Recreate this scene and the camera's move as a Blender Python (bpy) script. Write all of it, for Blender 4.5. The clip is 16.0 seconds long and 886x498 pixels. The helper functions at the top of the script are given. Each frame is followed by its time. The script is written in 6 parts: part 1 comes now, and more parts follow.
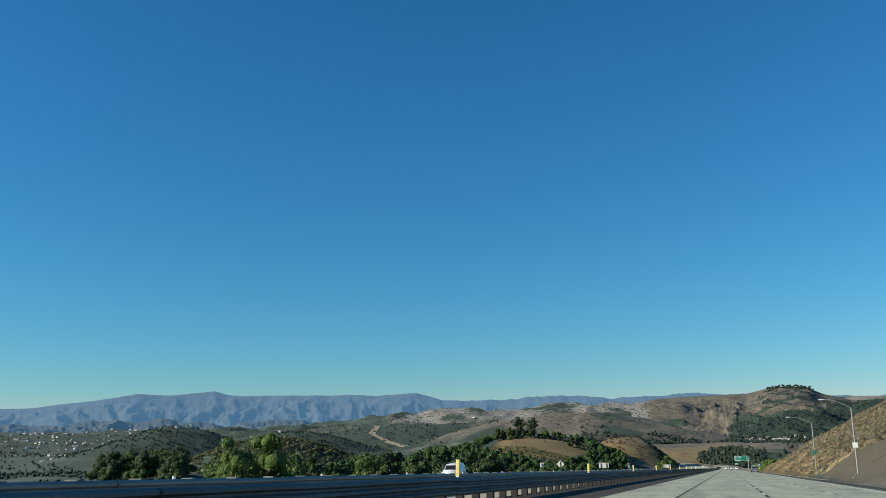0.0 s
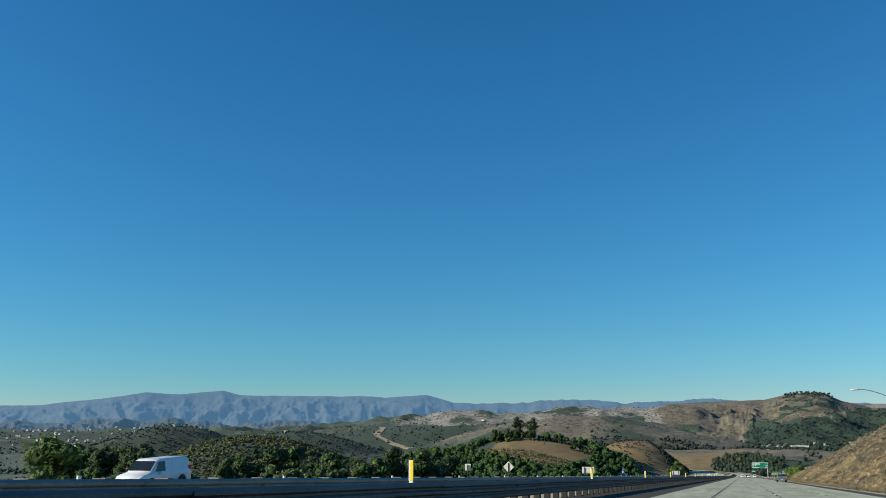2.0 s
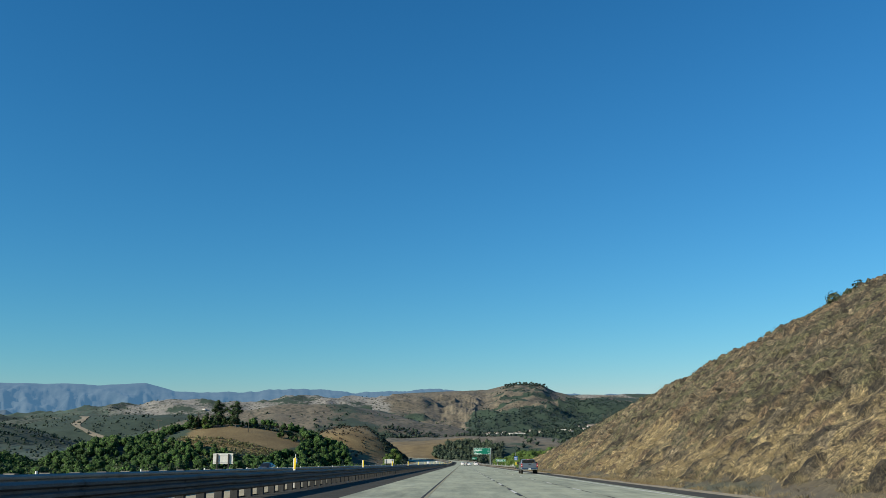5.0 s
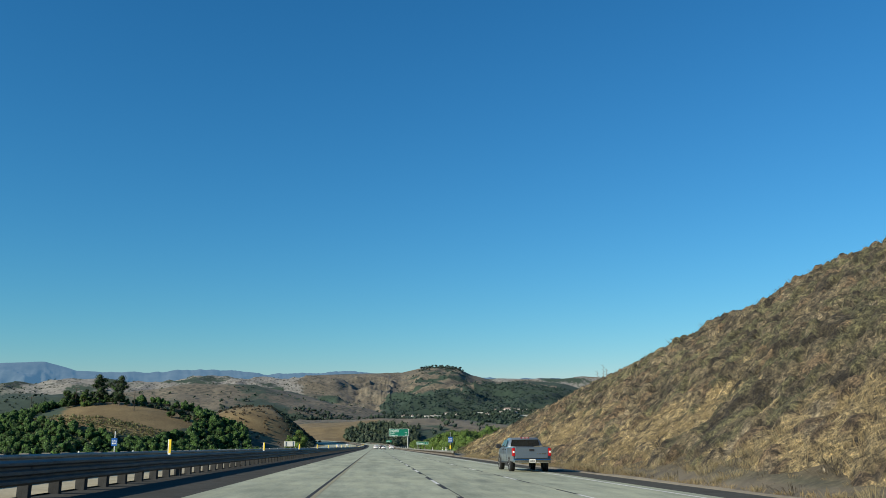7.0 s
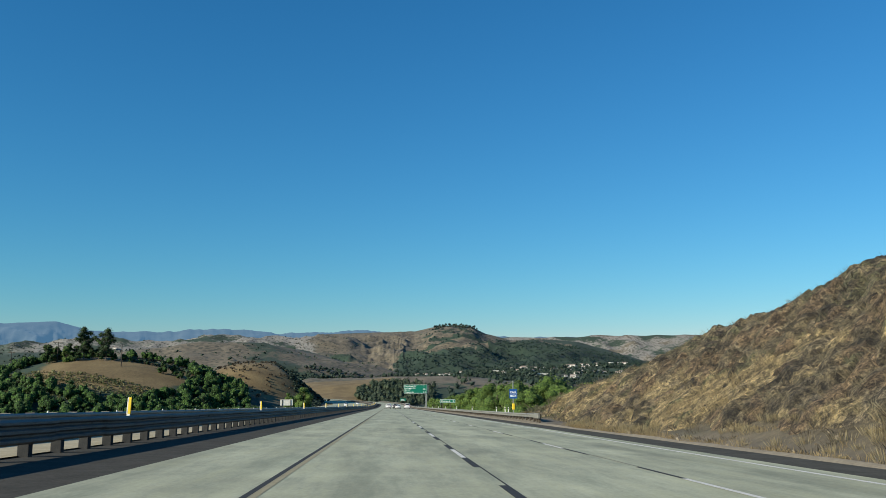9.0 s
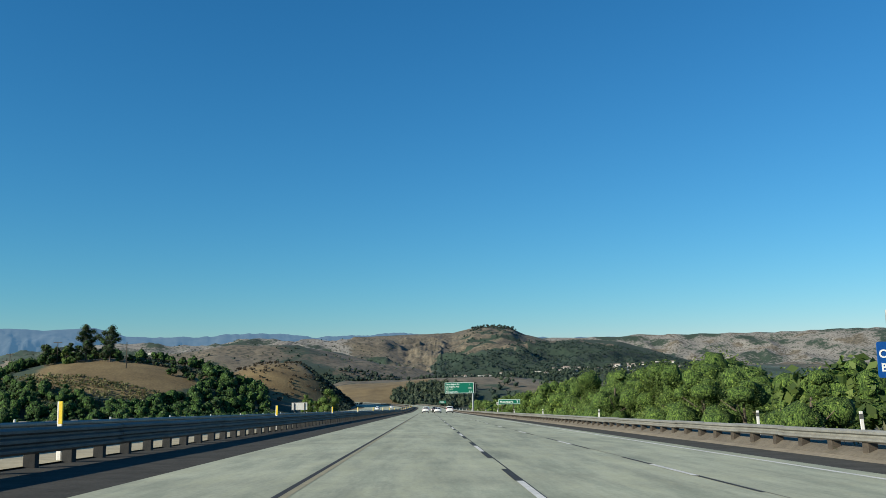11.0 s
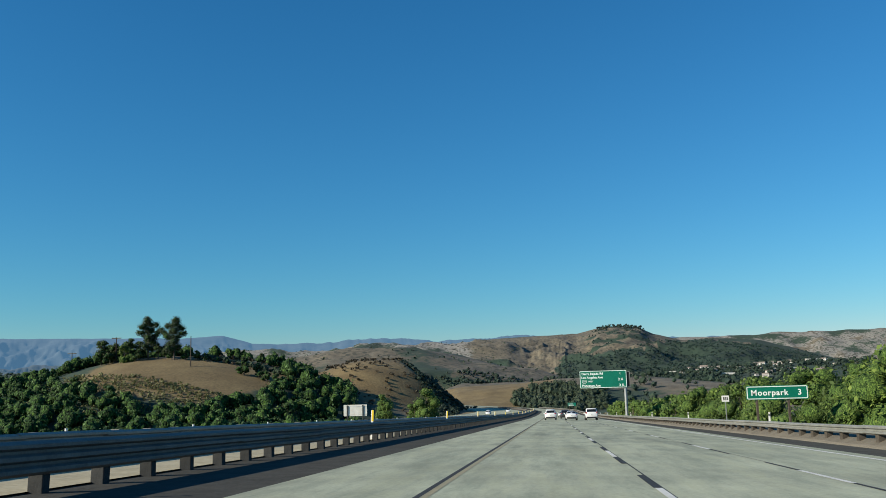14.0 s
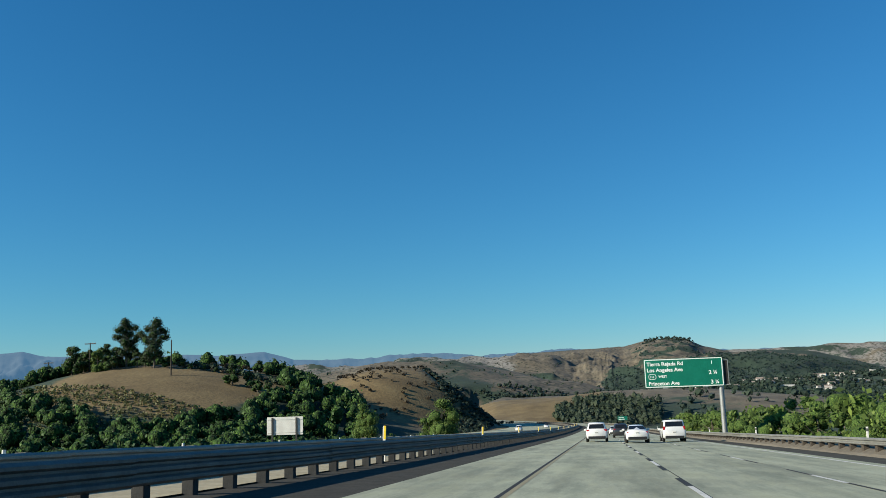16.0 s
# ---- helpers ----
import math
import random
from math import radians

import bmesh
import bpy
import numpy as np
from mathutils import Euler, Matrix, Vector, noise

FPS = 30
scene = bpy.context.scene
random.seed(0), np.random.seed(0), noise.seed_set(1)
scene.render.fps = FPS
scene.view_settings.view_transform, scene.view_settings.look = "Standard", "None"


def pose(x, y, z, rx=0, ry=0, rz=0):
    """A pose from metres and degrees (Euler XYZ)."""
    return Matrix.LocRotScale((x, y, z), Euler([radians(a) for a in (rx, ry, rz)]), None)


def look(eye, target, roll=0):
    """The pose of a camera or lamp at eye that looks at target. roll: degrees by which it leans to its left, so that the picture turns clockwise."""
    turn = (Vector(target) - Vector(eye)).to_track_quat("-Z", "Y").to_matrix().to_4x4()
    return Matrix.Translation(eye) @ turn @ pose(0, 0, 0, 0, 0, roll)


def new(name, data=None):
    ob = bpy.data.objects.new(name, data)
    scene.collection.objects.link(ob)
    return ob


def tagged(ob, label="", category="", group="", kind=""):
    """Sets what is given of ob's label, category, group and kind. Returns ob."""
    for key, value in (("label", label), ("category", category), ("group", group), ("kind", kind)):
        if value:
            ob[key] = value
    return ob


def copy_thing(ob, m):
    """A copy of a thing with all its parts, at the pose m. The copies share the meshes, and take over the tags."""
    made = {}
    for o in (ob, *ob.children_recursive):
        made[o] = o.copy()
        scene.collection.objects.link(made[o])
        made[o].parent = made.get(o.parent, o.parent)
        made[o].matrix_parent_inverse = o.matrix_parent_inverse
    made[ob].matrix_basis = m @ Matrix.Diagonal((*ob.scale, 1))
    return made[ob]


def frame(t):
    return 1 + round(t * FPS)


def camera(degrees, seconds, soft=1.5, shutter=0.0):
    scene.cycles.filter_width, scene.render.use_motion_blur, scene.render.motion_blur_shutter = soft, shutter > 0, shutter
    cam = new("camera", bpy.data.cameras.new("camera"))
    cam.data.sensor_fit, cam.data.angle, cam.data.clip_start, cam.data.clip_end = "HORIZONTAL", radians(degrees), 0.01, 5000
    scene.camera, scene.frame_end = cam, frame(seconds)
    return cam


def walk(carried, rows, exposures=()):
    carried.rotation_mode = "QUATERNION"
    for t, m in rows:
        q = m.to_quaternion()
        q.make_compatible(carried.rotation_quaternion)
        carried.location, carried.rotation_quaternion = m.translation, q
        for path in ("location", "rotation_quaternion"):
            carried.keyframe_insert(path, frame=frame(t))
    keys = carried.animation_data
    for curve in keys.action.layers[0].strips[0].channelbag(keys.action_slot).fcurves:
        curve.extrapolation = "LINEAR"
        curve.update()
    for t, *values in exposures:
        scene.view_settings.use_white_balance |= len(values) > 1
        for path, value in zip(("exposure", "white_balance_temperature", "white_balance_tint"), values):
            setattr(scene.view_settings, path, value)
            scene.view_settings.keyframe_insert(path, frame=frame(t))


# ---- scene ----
cam = camera(53.8, 16.0, soft=0.85)
GRADE = -0.04
EYE = 1.2
# seconds, x, y, yaw, pitch, roll
ROWS = [
    (0.0, 0.28, 9.63, 17.27, 11.98, -1.02),
    (0.5, 0.16, 25.89, 19.54, 12.10, -0.31),
    (1.0, 0.05, 42.13, 18.99, 12.16, -0.27),
    (1.5, -0.05, 58.36, 18.69, 12.17, -0.31),
    (2.0, -0.13, 74.57, 18.33, 12.20, -0.21),
    (2.5, -0.20, 90.75, 18.26, 11.87, -0.14),
    (3.0, -0.25, 106.88, 17.86, 12.22, 0.40),
    (3.5, -0.30, 123.01, 17.35, 12.62, 0.44),
    (4.0, -0.32, 139.12, 15.54, 12.44, 0.26),
    (4.5, -0.35, 155.25, 6.05, 12.05, -0.93),
    (7.0, -0.19, 235.83, -4.33, 10.43, -0.15),
    (7.5, -0.12, 252.07, -5.12, 10.23, -0.33),
    (8.0, -0.04, 268.32, -5.28, 10.19, -0.34),
    (8.5, 0.05, 284.59, -5.49, 9.74, -0.35),
    (9.0, 0.12, 300.88, -3.51, 7.84, -0.25),
    (9.5, 0.20, 317.19, -2.06, 7.83, -0.22),
    (12.0, 0.36, 399.88, -1.05, 8.27, -1.03),
    (12.5, 0.33, 415.76, -1.83, 8.33, -1.30),
    (13.0, 0.31, 431.73, 0.18, 8.21, -1.46),
    (13.5, 0.28, 447.76, 6.49, 8.35, -0.98),
    (14.0, 0.26, 463.88, 6.78, 8.49, -1.62),
    (14.5, 0.24, 480.11, 10.11, 8.74, -1.24),
    (15.0, 0.20, 496.44, 10.54, 9.12, -1.47),
    (15.5, 0.16, 512.84, 10.10, 9.55, -1.69),
    (16.0, 0.12, 529.26, 9.61, 9.59, -1.95),
]
walk(cam, [(t, pose(x, y, EYE + GRADE * y, 0, 0, yaw) @ pose(0, 0, 0, 90 + pitch) @ pose(0, 0, 0, 0, 0, roll)) for t, x, y, yaw, pitch, roll in ROWS])

# ---- light ----
SUN_EL, SUN_FROM = 24.0, Vector((-0.883, -0.469, 0.0)).normalized()
world = bpy.data.worlds.new("sky")
scene.world = world
world.use_nodes = True
wn = world.node_tree


def sky_layer(air, dust, colour, depth=1.0):
    """One layer of the clear sky: air or thin low haze, with its own balance and falloff."""
    sky = wn.nodes.new("ShaderNodeTexSky")
    sky.sky_type = "NISHITA"
    sky.sun_disc = False
    sky.sun_elevation = radians(SUN_EL)
    sky.sun_rotation = math.atan2(SUN_FROM.x, SUN_FROM.y)
    sky.altitude = 250
    sky.air_density, sky.dust_density, sky.ozone_density = air, dust, 3.0
    tone = wn.nodes.new("ShaderNodeMix")
    tone.data_type, tone.blend_type = "RGBA", "MULTIPLY"
    tone.inputs[0].default_value = 1.0
    tone.inputs[7].default_value = (*colour, 1)
    fall = wn.nodes.new("ShaderNodeGamma")
    fall.inputs["Gamma"].default_value = depth
    wn.links.new(sky.outputs["Color"], fall.inputs["Color"])
    wn.links.new(fall.outputs["Color"], tone.inputs[6])
    return tone.outputs[2]


def sky_sum(a, b):
    add = wn.nodes.new("ShaderNodeMix")
    add.data_type, add.blend_type = "RGBA", "ADD"
    add.inputs[0].default_value = 1.0
    wn.links.new(a, add.inputs[6])
    wn.links.new(b, add.inputs[7])
    return add.outputs[2]


clear, deep_air = sky_layer(1.0, 0.3, (0.0, 0.68, 0.66)), sky_layer(2.0, 0.0, (0.0, 0.0, 0.24))
low_haze = sky_layer(0.05, 0.0, (7.7, 0.25, 0.16), 1.3)
wn.links.new(sky_sum(sky_sum(clear, deep_air), low_haze), wn.nodes["Background"].inputs["Color"])
wn.nodes["Background"].inputs["Strength"].default_value = 0.0885
sun = new("sun", bpy.data.lights.new("sun", "SUN"))
sun.data.energy, sun.data.angle, sun.data.color = 5.0, radians(0.55), (1.0, 0.90, 0.72)
sun_vec = SUN_FROM * math.cos(radians(SUN_EL)) + Vector((0, 0, math.sin(radians(SUN_EL))))
sun.matrix_world = look(sun_vec * 300, (0, 0, 0))
scene.view_settings.exposure = 0.585


# ---- materials ----
def material(name, rough=0.8, metal=0.0):
    m = bpy.data.materials.new(name)
    m.use_nodes = True
    b = m.node_tree.nodes["Principled BSDF"]
    b.inputs["Roughness"].default_value, b.inputs["Metallic"].default_value = rough, metal
    return m, m.node_tree, b


def node(nt, kind, ins=None, **props):
    n = nt.nodes.new(kind)
    for k, v in props.items():
        if k == "noise_dimensions":
            n.noise_dimensions = v
        elif k == "operation":
            n.operation = v
        elif k == "blend":
            n.data_type, n.blend_type = "RGBA", v
        elif k == "attr":
            n.attribute_name = v
    for k, v in (ins or {}).items():
        sock = n.inputs[k]
        if isinstance(v, bpy.types.NodeSocket):
            nt.links.new(v, sock)
        else:
            sock.default_value = v
    return n


def ramp(nt, fac, stops):
    n = nt.nodes.new("ShaderNodeValToRGB")
    e = n.color_ramp.elements
    while len(e) < len(stops):
        e.new(0.5)
    for el, (p, c) in zip(e, stops):
        el.position, el.color = p, (*c, 1) if len(c) == 3 else c
    nt.links.new(fac, n.inputs["Fac"])
    return n.outputs["Color"]


def blend(nt, fac, a, b, mode="MIX"):
    n = nt.nodes.new("ShaderNodeMix")
    n.data_type, n.blend_type = "RGBA", mode
    for sock, v in ((n.inputs[0], fac), (n.inputs[6], a), (n.inputs[7], b)):
        if isinstance(v, bpy.types.NodeSocket):
            nt.links.new(v, sock)
        elif isinstance(v, (int, float)):
            sock.default_value = v
        else:
            sock.default_value = (*v, 1)
    return n.outputs[2]


def coords(nt, scale=(1, 1, 1)):
    g = nt.nodes.new("ShaderNodeNewGeometry")
    m = nt.nodes.new("ShaderNodeMapping")
    m.inputs["Scale"].default_value = scale
    nt.links.new(g.outputs["Position"], m.inputs["Vector"])
    return m.outputs["Vector"]


def noisy(nt, vec, scale, detail=4.0, rough=0.6):
    n = node(nt, "ShaderNodeTexNoise", {"Vector": vec, "Scale": scale, "Detail": detail, "Roughness": rough})
    return n.outputs["Fac"]


def bump(nt, b, height, strength, dist):
    n = node(nt, "ShaderNodeBump", {"Height": height, "Strength": strength, "Distance": dist})
    nt.links.new(n.outputs["Normal"], b.inputs["Normal"])


def simple(name, c1, c2, scale=3.0, rough=0.7, metal=0.0, bumped=0.0, spread=0.12, obj_random=0.0, shine=0.5):
    """A surface that varies between two colours at two scales."""
    m, nt, b = material(name, rough, metal)
    b.inputs["Specular IOR Level"].default_value = shine
    tc = nt.nodes.new("ShaderNodeTexCoord")
    v = tc.outputs["Object"]
    n1, n2 = noisy(nt, v, scale), noisy(nt, v, scale * 9, 3)
    mixed = node(nt, "ShaderNodeMath", {0: n1, 1: n2}, operation="ADD").outputs[0]
    half = node(nt, "ShaderNodeMath", {0: mixed, 1: 0.5}, operation="MULTIPLY").outputs[0]
    col = ramp(nt, half, [(0.5 - spread, c1), (0.5 + spread, c2)])
    if obj_random:
        info = nt.nodes.new("ShaderNodeObjectInfo")
        lo = ramp(nt, info.outputs["Random"], [(0, (1 - obj_random,) * 3), (1, (1 + obj_random,) * 3)])
        col = blend(nt, 1.0, col, lo, "MULTIPLY")
    nt.links.new(col, b.inputs["Base Color"])
    if bumped:
        bump(nt, b, n2, bumped, 0.02)
    return m


# ---- plan: the alignment of the freeway and the lie of the land ----
def smooth(a, b, v):
    u = np.clip((np.asarray(v, float) - a) / (b - a), 0, 1)
    return u * u * (3 - 2 * u)


CURVE_Y, CURVE_R = 850.0, 760.0


def road_x(y):
    """Sideways shift of the carriageways: straight, then bending left."""
    d = np.clip(np.asarray(y, float) - CURVE_Y, 0, 330)
    e = np.clip(np.asarray(y, float) - CURVE_Y - 330, 0, None)
    return -d * d / (2 * CURVE_R) - e * 330 / CURVE_R * 0.8


def road_z(y):
    y = np.asarray(y, float)
    d = np.clip(y - 620, 0, 700)
    e = np.clip(y - 1320, 0, None)
    return GRADE * y + 2.6e-5 * d * d + e * 0.034


CROSS = -0.018


def wobble(x, y, size, seed, octaves=4):
    """Smooth rolling noise, about -1 to 1."""
    rng = np.random.RandomState(seed)
    out, amp, tot = 0.0, 1.0, 0.0
    for o in range(octaves):
        for k in range(3):
            a, p, q = rng.uniform(0, 2 * np.pi), rng.uniform(0, 6.28), rng.uniform(0, 6.28)
            u = (x * np.cos(a) + y * np.sin(a)) / size * 6.28
            w = (-x * np.sin(a) + y * np.cos(a)) / size * 6.28
            out = out + amp / 3 * np.sin(u + p + 1.3 * np.sin(w * 0.6 + q))
        tot += amp / 1.7
        amp, size = amp * 0.52, size * 0.47
    return out / tot


def lattice(ix, iy, seed):
    """A steady random angle for each corner of a square lattice."""
    h = (ix * 374761393 + iy * 668265263 + seed * 974634811) & 0xFFFFFFFF
    h = ((h ^ (h >> 13)) * 1274126177) & 0xFFFFFFFF
    return ((h ^ (h >> 16)) & 0xFFFF) / 65536.0 * 2 * np.pi


def grain(x, y, seed):
    """Gradient noise, about -1 to 1."""
    x, y = np.asarray(x, float), np.asarray(y, float)
    ix, iy = np.floor(x).astype(np.int64), np.floor(y).astype(np.int64)
    u, v = x - ix, y - iy

    def corner(a, b):
        g = lattice(ix + a, iy + b, seed)
        return np.cos(g) * (u - a) + np.sin(g) * (v - b)
    s, t = u * u * u * (u * (6 * u - 15) + 10), v * v * v * (v * (6 * v - 15) + 10)
    lo = corner(0, 0) + s * (corner(1, 0) - corner(0, 0))
    hi = corner(0, 1) + s * (corner(1, 1) - corner(0, 1))
    return (lo + t * (hi - lo)) * 1.5


def clouds(x, y, size, seed, octaves=5, keep=0.5):
    out, amp, tot = 0.0, 1.0, 0.0
    for o in range(octaves):
        out = out + amp * grain(np.asarray(x) / size + 17.3 * o, np.asarray(y) / size - 9.1 * o, seed + o)
        tot, amp, size = tot + amp, amp * keep, size * 0.48
    return out / tot * 1.5


def ridges(x, y, size, seed, octaves=5, keep=0.5):
    """Sharp crests between worn gullies: 0 in the gullies, 1 on the crests."""
    out, amp, tot = 0.0, 1.0, 0.0
    for o in range(octaves):
        out = out + amp * (1 - np.abs(grain(np.asarray(x) / size + 5.7 * o, np.asarray(y) / size + 3.3 * o, seed + o)) * 1.25) ** 2
        tot, amp, size = tot + amp, amp * keep, size * 0.47
    return np.clip(out / tot, 0, 1)


def crest(az, points):
    p = np.array(points, float)
    return np.interp(az, p[:, 0], p[:, 1])


FAR_CREST = [(-60, 120), (-44.6, 150), (-42, 175), (-40, 195), (-38.3, 215), (-36.5, 210), (-33.6, 226), (-32.4, 207), (-24, 204), (-23, 198), (-20.2, 212), (-18.4, 170), (-15.7, 166), (-12, 182), (-9, 180), (-7, 162), (-3, 178), (-1, 176), (3, 150), (30, 120)]
HILL_CREST = [(-13, -60), (-9, 60), (-6.3, 95), (-4.2, 142), (-1, 150), (1.6, 154), (2.8, 172), (4.0, 180), (5.3, 172), (6.2, 140), (7.8, 112), (9.4, 116), (12.0, 104), (14.0, 66), (16.2, 20), (19, -10)]
EAST_CREST = [(-3, -60), (3, 120), (8, 150), (12, 149), (13.4, 158), (17, 153), (22, 153), (25, 162), (32, 150), (45, 140)]


# hills nearer than the ranges: place, radii, height, turn, gullies
BELLS = [(-340, 2130, 380, 330, 98, 0, 12), (-760, 2350, 420, 330, 84, 0, 10), (-1167, 1730, 165, 210, 80, 0, 5), (-936, 1875, 185, 220, 64, 0, 5),
         (-415, 780, 112, 105, 51, 0, 2), (-405, 600, 95, 70, 26, 0, 1), (20, 1420, 270, 190, 31, 0, 3), (-60, 1800, 500, 260, 29, 0, 6), (470, 2230, 640, 380, 34, 0, 1),
         (-195, 885, 135, 115, 48, 0, 0), (-258, 838, 66, 62, 38, 0, 0)]


def bell(x, y, cx, cy, rx, ry, h, turn=0.0):
    a = radians(turn)
    u = ((x - cx) * math.cos(a) + (y - cy) * math.sin(a)) / rx
    v = (-(x - cx) * math.sin(a) + (y - cy) * math.cos(a)) / ry
    return h * np.exp(-(u * u + v * v))


def cut_height(y):
    return np.interp(y, [90, 150, 200, 250, 285, 310, 322, 332, 355, 378, 396], [0, 10, 20, 33, 42, 36, 27.5, 21.5, 14, 5, 0])


def land(x, y):
    """Height of the ground."""
    x, y = np.asarray(x, float), np.asarray(y, float)
    rz, rx = road_z(np.minimum(y, 1500)), road_x(np.minimum(y, 1500))
    dx, dy = x, y - 265.0
    r, az = np.hypot(dx, dy), np.degrees(np.arctan2(dx, dy))
    # valley floor
    base = -52 + 8 * wobble(x, y, 900, 3)
    base = base + 46 * smooth(1300, 4200, r)
    rough = wobble(x, y, 420, 5, 5)
    gully = 1.25 * (1 - ridges(x + 40 * clouds(x, y, 300, 7, 2), y, 300, 8, 5, 0.55))
    # ranges, farthest first
    z = base
    for pts, dist, front, seed, bite in ((EAST_CREST, 4500, 700, 12, 44), (HILL_CREST, 3800, 1700, 13, 46)):
        h = crest(az, pts)
        u = np.clip((r - (dist - front)) / front, 0, 1)
        prof = u * u * (3 - 2 * u) * 0.45 + u * 0.55
        behind = np.clip((r - dist) / 600, 0, 1)
        rise = (h - base) * prof * (1 - 0.5 * behind) - bite * gully * np.sin(np.pi * np.clip(u, 0, 1)) ** 0.6
        z = np.maximum(z, base + np.where(u > 0, rise, -99))
    # pale badlands before the far range, and rolling brown hills
    bad = 122 + 14 * clouds(az * 40, r * 0.3, 240, 21, 4)
    bad = bad * (0.42 + 0.58 * smooth(-32, -16, az))
    u = np.exp(-((r - 3300) / 420) ** 2) * (1 - smooth(-3, 2, az))
    z = np.maximum(z, base + (bad - base) * u - 34 * gully * u)
    for cx, cy, sx, sy, h, turn, cut in BELLS:
        z = np.maximum(z, base + bell(x, y, cx, cy, sx, sy, h, turn) - cut * gully)
    # the steep-sided knoll beside the bend
    u, v = (x + 98) / 56, (y - 962) / 104
    z = np.maximum(z, base + 42 * np.exp(-(u * u + v * v) ** 1.7) - 2.5 * gully)
    z = z + rough * 1.5 * smooth(300, 900, r)
    # banks that carry the freeway
    side = x - rx
    left = np.clip(-41 - side, 0, None)
    right = np.clip(side - 12.5, 0, None)
    bed = rz + CROSS * np.clip(side, -14, 12.5) - 0.12
    lower = np.where(side < 0, bed - 0.42 * np.minimum(left, 13) - 0.06 * np.clip(left - 13, 0, None), bed - 0.33 * right)
    higher = np.where(side < 0, bed + 0.8 * left, bed + 0.45 * right)
    near = np.clip(z, lower, higher)
    apart = np.maximum(left, right)
    z = np.where((r < 1600) & (y > -700), near + (z - near) * smooth(120, 400, apart), z)
    # the cut slope beside the slow lane
    top = cut_height(y)
    up = np.clip(side - 13.5 - 0.6 * np.sin(y * 0.11), 0, None)
    face = top * np.tanh(up * 0.66 / np.maximum(top, 0.4)) + 0.5 * wobble(x, y, 14, 31, 4) * smooth(0, 6, up) * smooth(0, 4, top)
    z = np.where((top > 0.01) & (side > 12.5), np.maximum(z, rz + CROSS * 12.5 + face - 0.1 - top * smooth(85, 190, side) - 4 * smooth(0, 3, 3 - top) * smooth(13, 40, side)), z)
    return z


def mesh_from(name, verts, faces, mat, smooth_shade=False):
    me = bpy.data.meshes.new(name)
    me.from_pydata(verts, [], faces)
    me.materials.append(mat)
    if smooth_shade:
        me.polygons.foreach_set("use_smooth", [True] * len(me.polygons))
    me.update()
    return me


def steps(stops):
    """Coordinates from (start, spacing) stops; the last start is the end."""
    out = []
    for (a, d), (b, _) in zip(stops, stops[1:]):
        n = max(1, round((b - a) / d))
        out += [a + (b - a) * i / n for i in range(n)]
    return np.array(out + [stops[-1][0]])


m_ground, nt, bs = material("dry_land", 0.95)
pos = coords(nt)
n1, n2, n3 = noisy(nt, pos, 0.006, 6), noisy(nt, pos, 0.06, 5), noisy(nt, pos, 0.9, 4)
att = node(nt, "ShaderNodeAttribute", attr="cover")
sep = node(nt, "ShaderNodeSeparateColor", {"Color": att.outputs["Color"]})
grass = ramp(nt, n2, [(0.3, (0.070, 0.061, 0.045)), (0.5, (0.114, 0.098, 0.070)), (0.7, (0.175, 0.149, 0.104))])
brush = ramp(nt, n2, [(0.3, (0.010, 0.028, 0.018)), (0.65, (0.024, 0.046, 0.028))])
pale = ramp(nt, n2, [(0.3, (0.135, 0.13, 0.118)), (0.7, (0.27, 0.258, 0.232))])
field = ramp(nt, n2, [(0.35, (0.108, 0.076, 0.032)), (0.7, (0.182, 0.136, 0.062))])
lump = node(nt, "ShaderNodeMath", {0: n1, 1: n2}, operation="ADD").outputs[0]
def over(channel, lo, hi):
    k = node(nt, "ShaderNodeMath", {0: sep.outputs[channel], 1: 1.35}, operation="MULTIPLY").outputs[0]
    k = node(nt, "ShaderNodeMath", {0: k, 1: lump}, operation="ADD").outputs[0]
    return ramp(nt, node(nt, "ShaderNodeMath", {0: k, 1: 0.4}, operation="MULTIPLY").outputs[0], [(lo, (0, 0, 0)), (hi, (1, 1, 1))])
zone = node(nt, "ShaderNodeSeparateColor", {"Color": node(nt, "ShaderNodeAttribute", attr="zone").outputs["Color"]})
# fields, orchards and gardens on the valley floor
cells = node(nt, "ShaderNodeTexVoronoi", {"Vector": coords(nt, (0.011, 0.006, 0.0)), "Scale": 1.0}).outputs["Color"]
plot = ramp(nt, node(nt, "ShaderNodeSeparateColor", {"Color": cells}).outputs["Red"], [(0.1, (0.018, 0.046, 0.032)), (0.4, (0.032, 0.07, 0.048)), (0.6, (0.06, 0.098, 0.07)), (0.8, (0.026, 0.058, 0.042)), (0.95, (0.12, 0.135, 0.105))])
plot = blend(nt, ramp(nt, n2, [(0.35, (0.533, 0.533, 0.533)), (0.6, (0, 0, 0))]), plot, (0.0333, 0.05, 0.0367))
grass = blend(nt, zone.outputs["Red"], grass, plot)
col = blend(nt, over("Green", 0.55, 0.66), grass, pale)
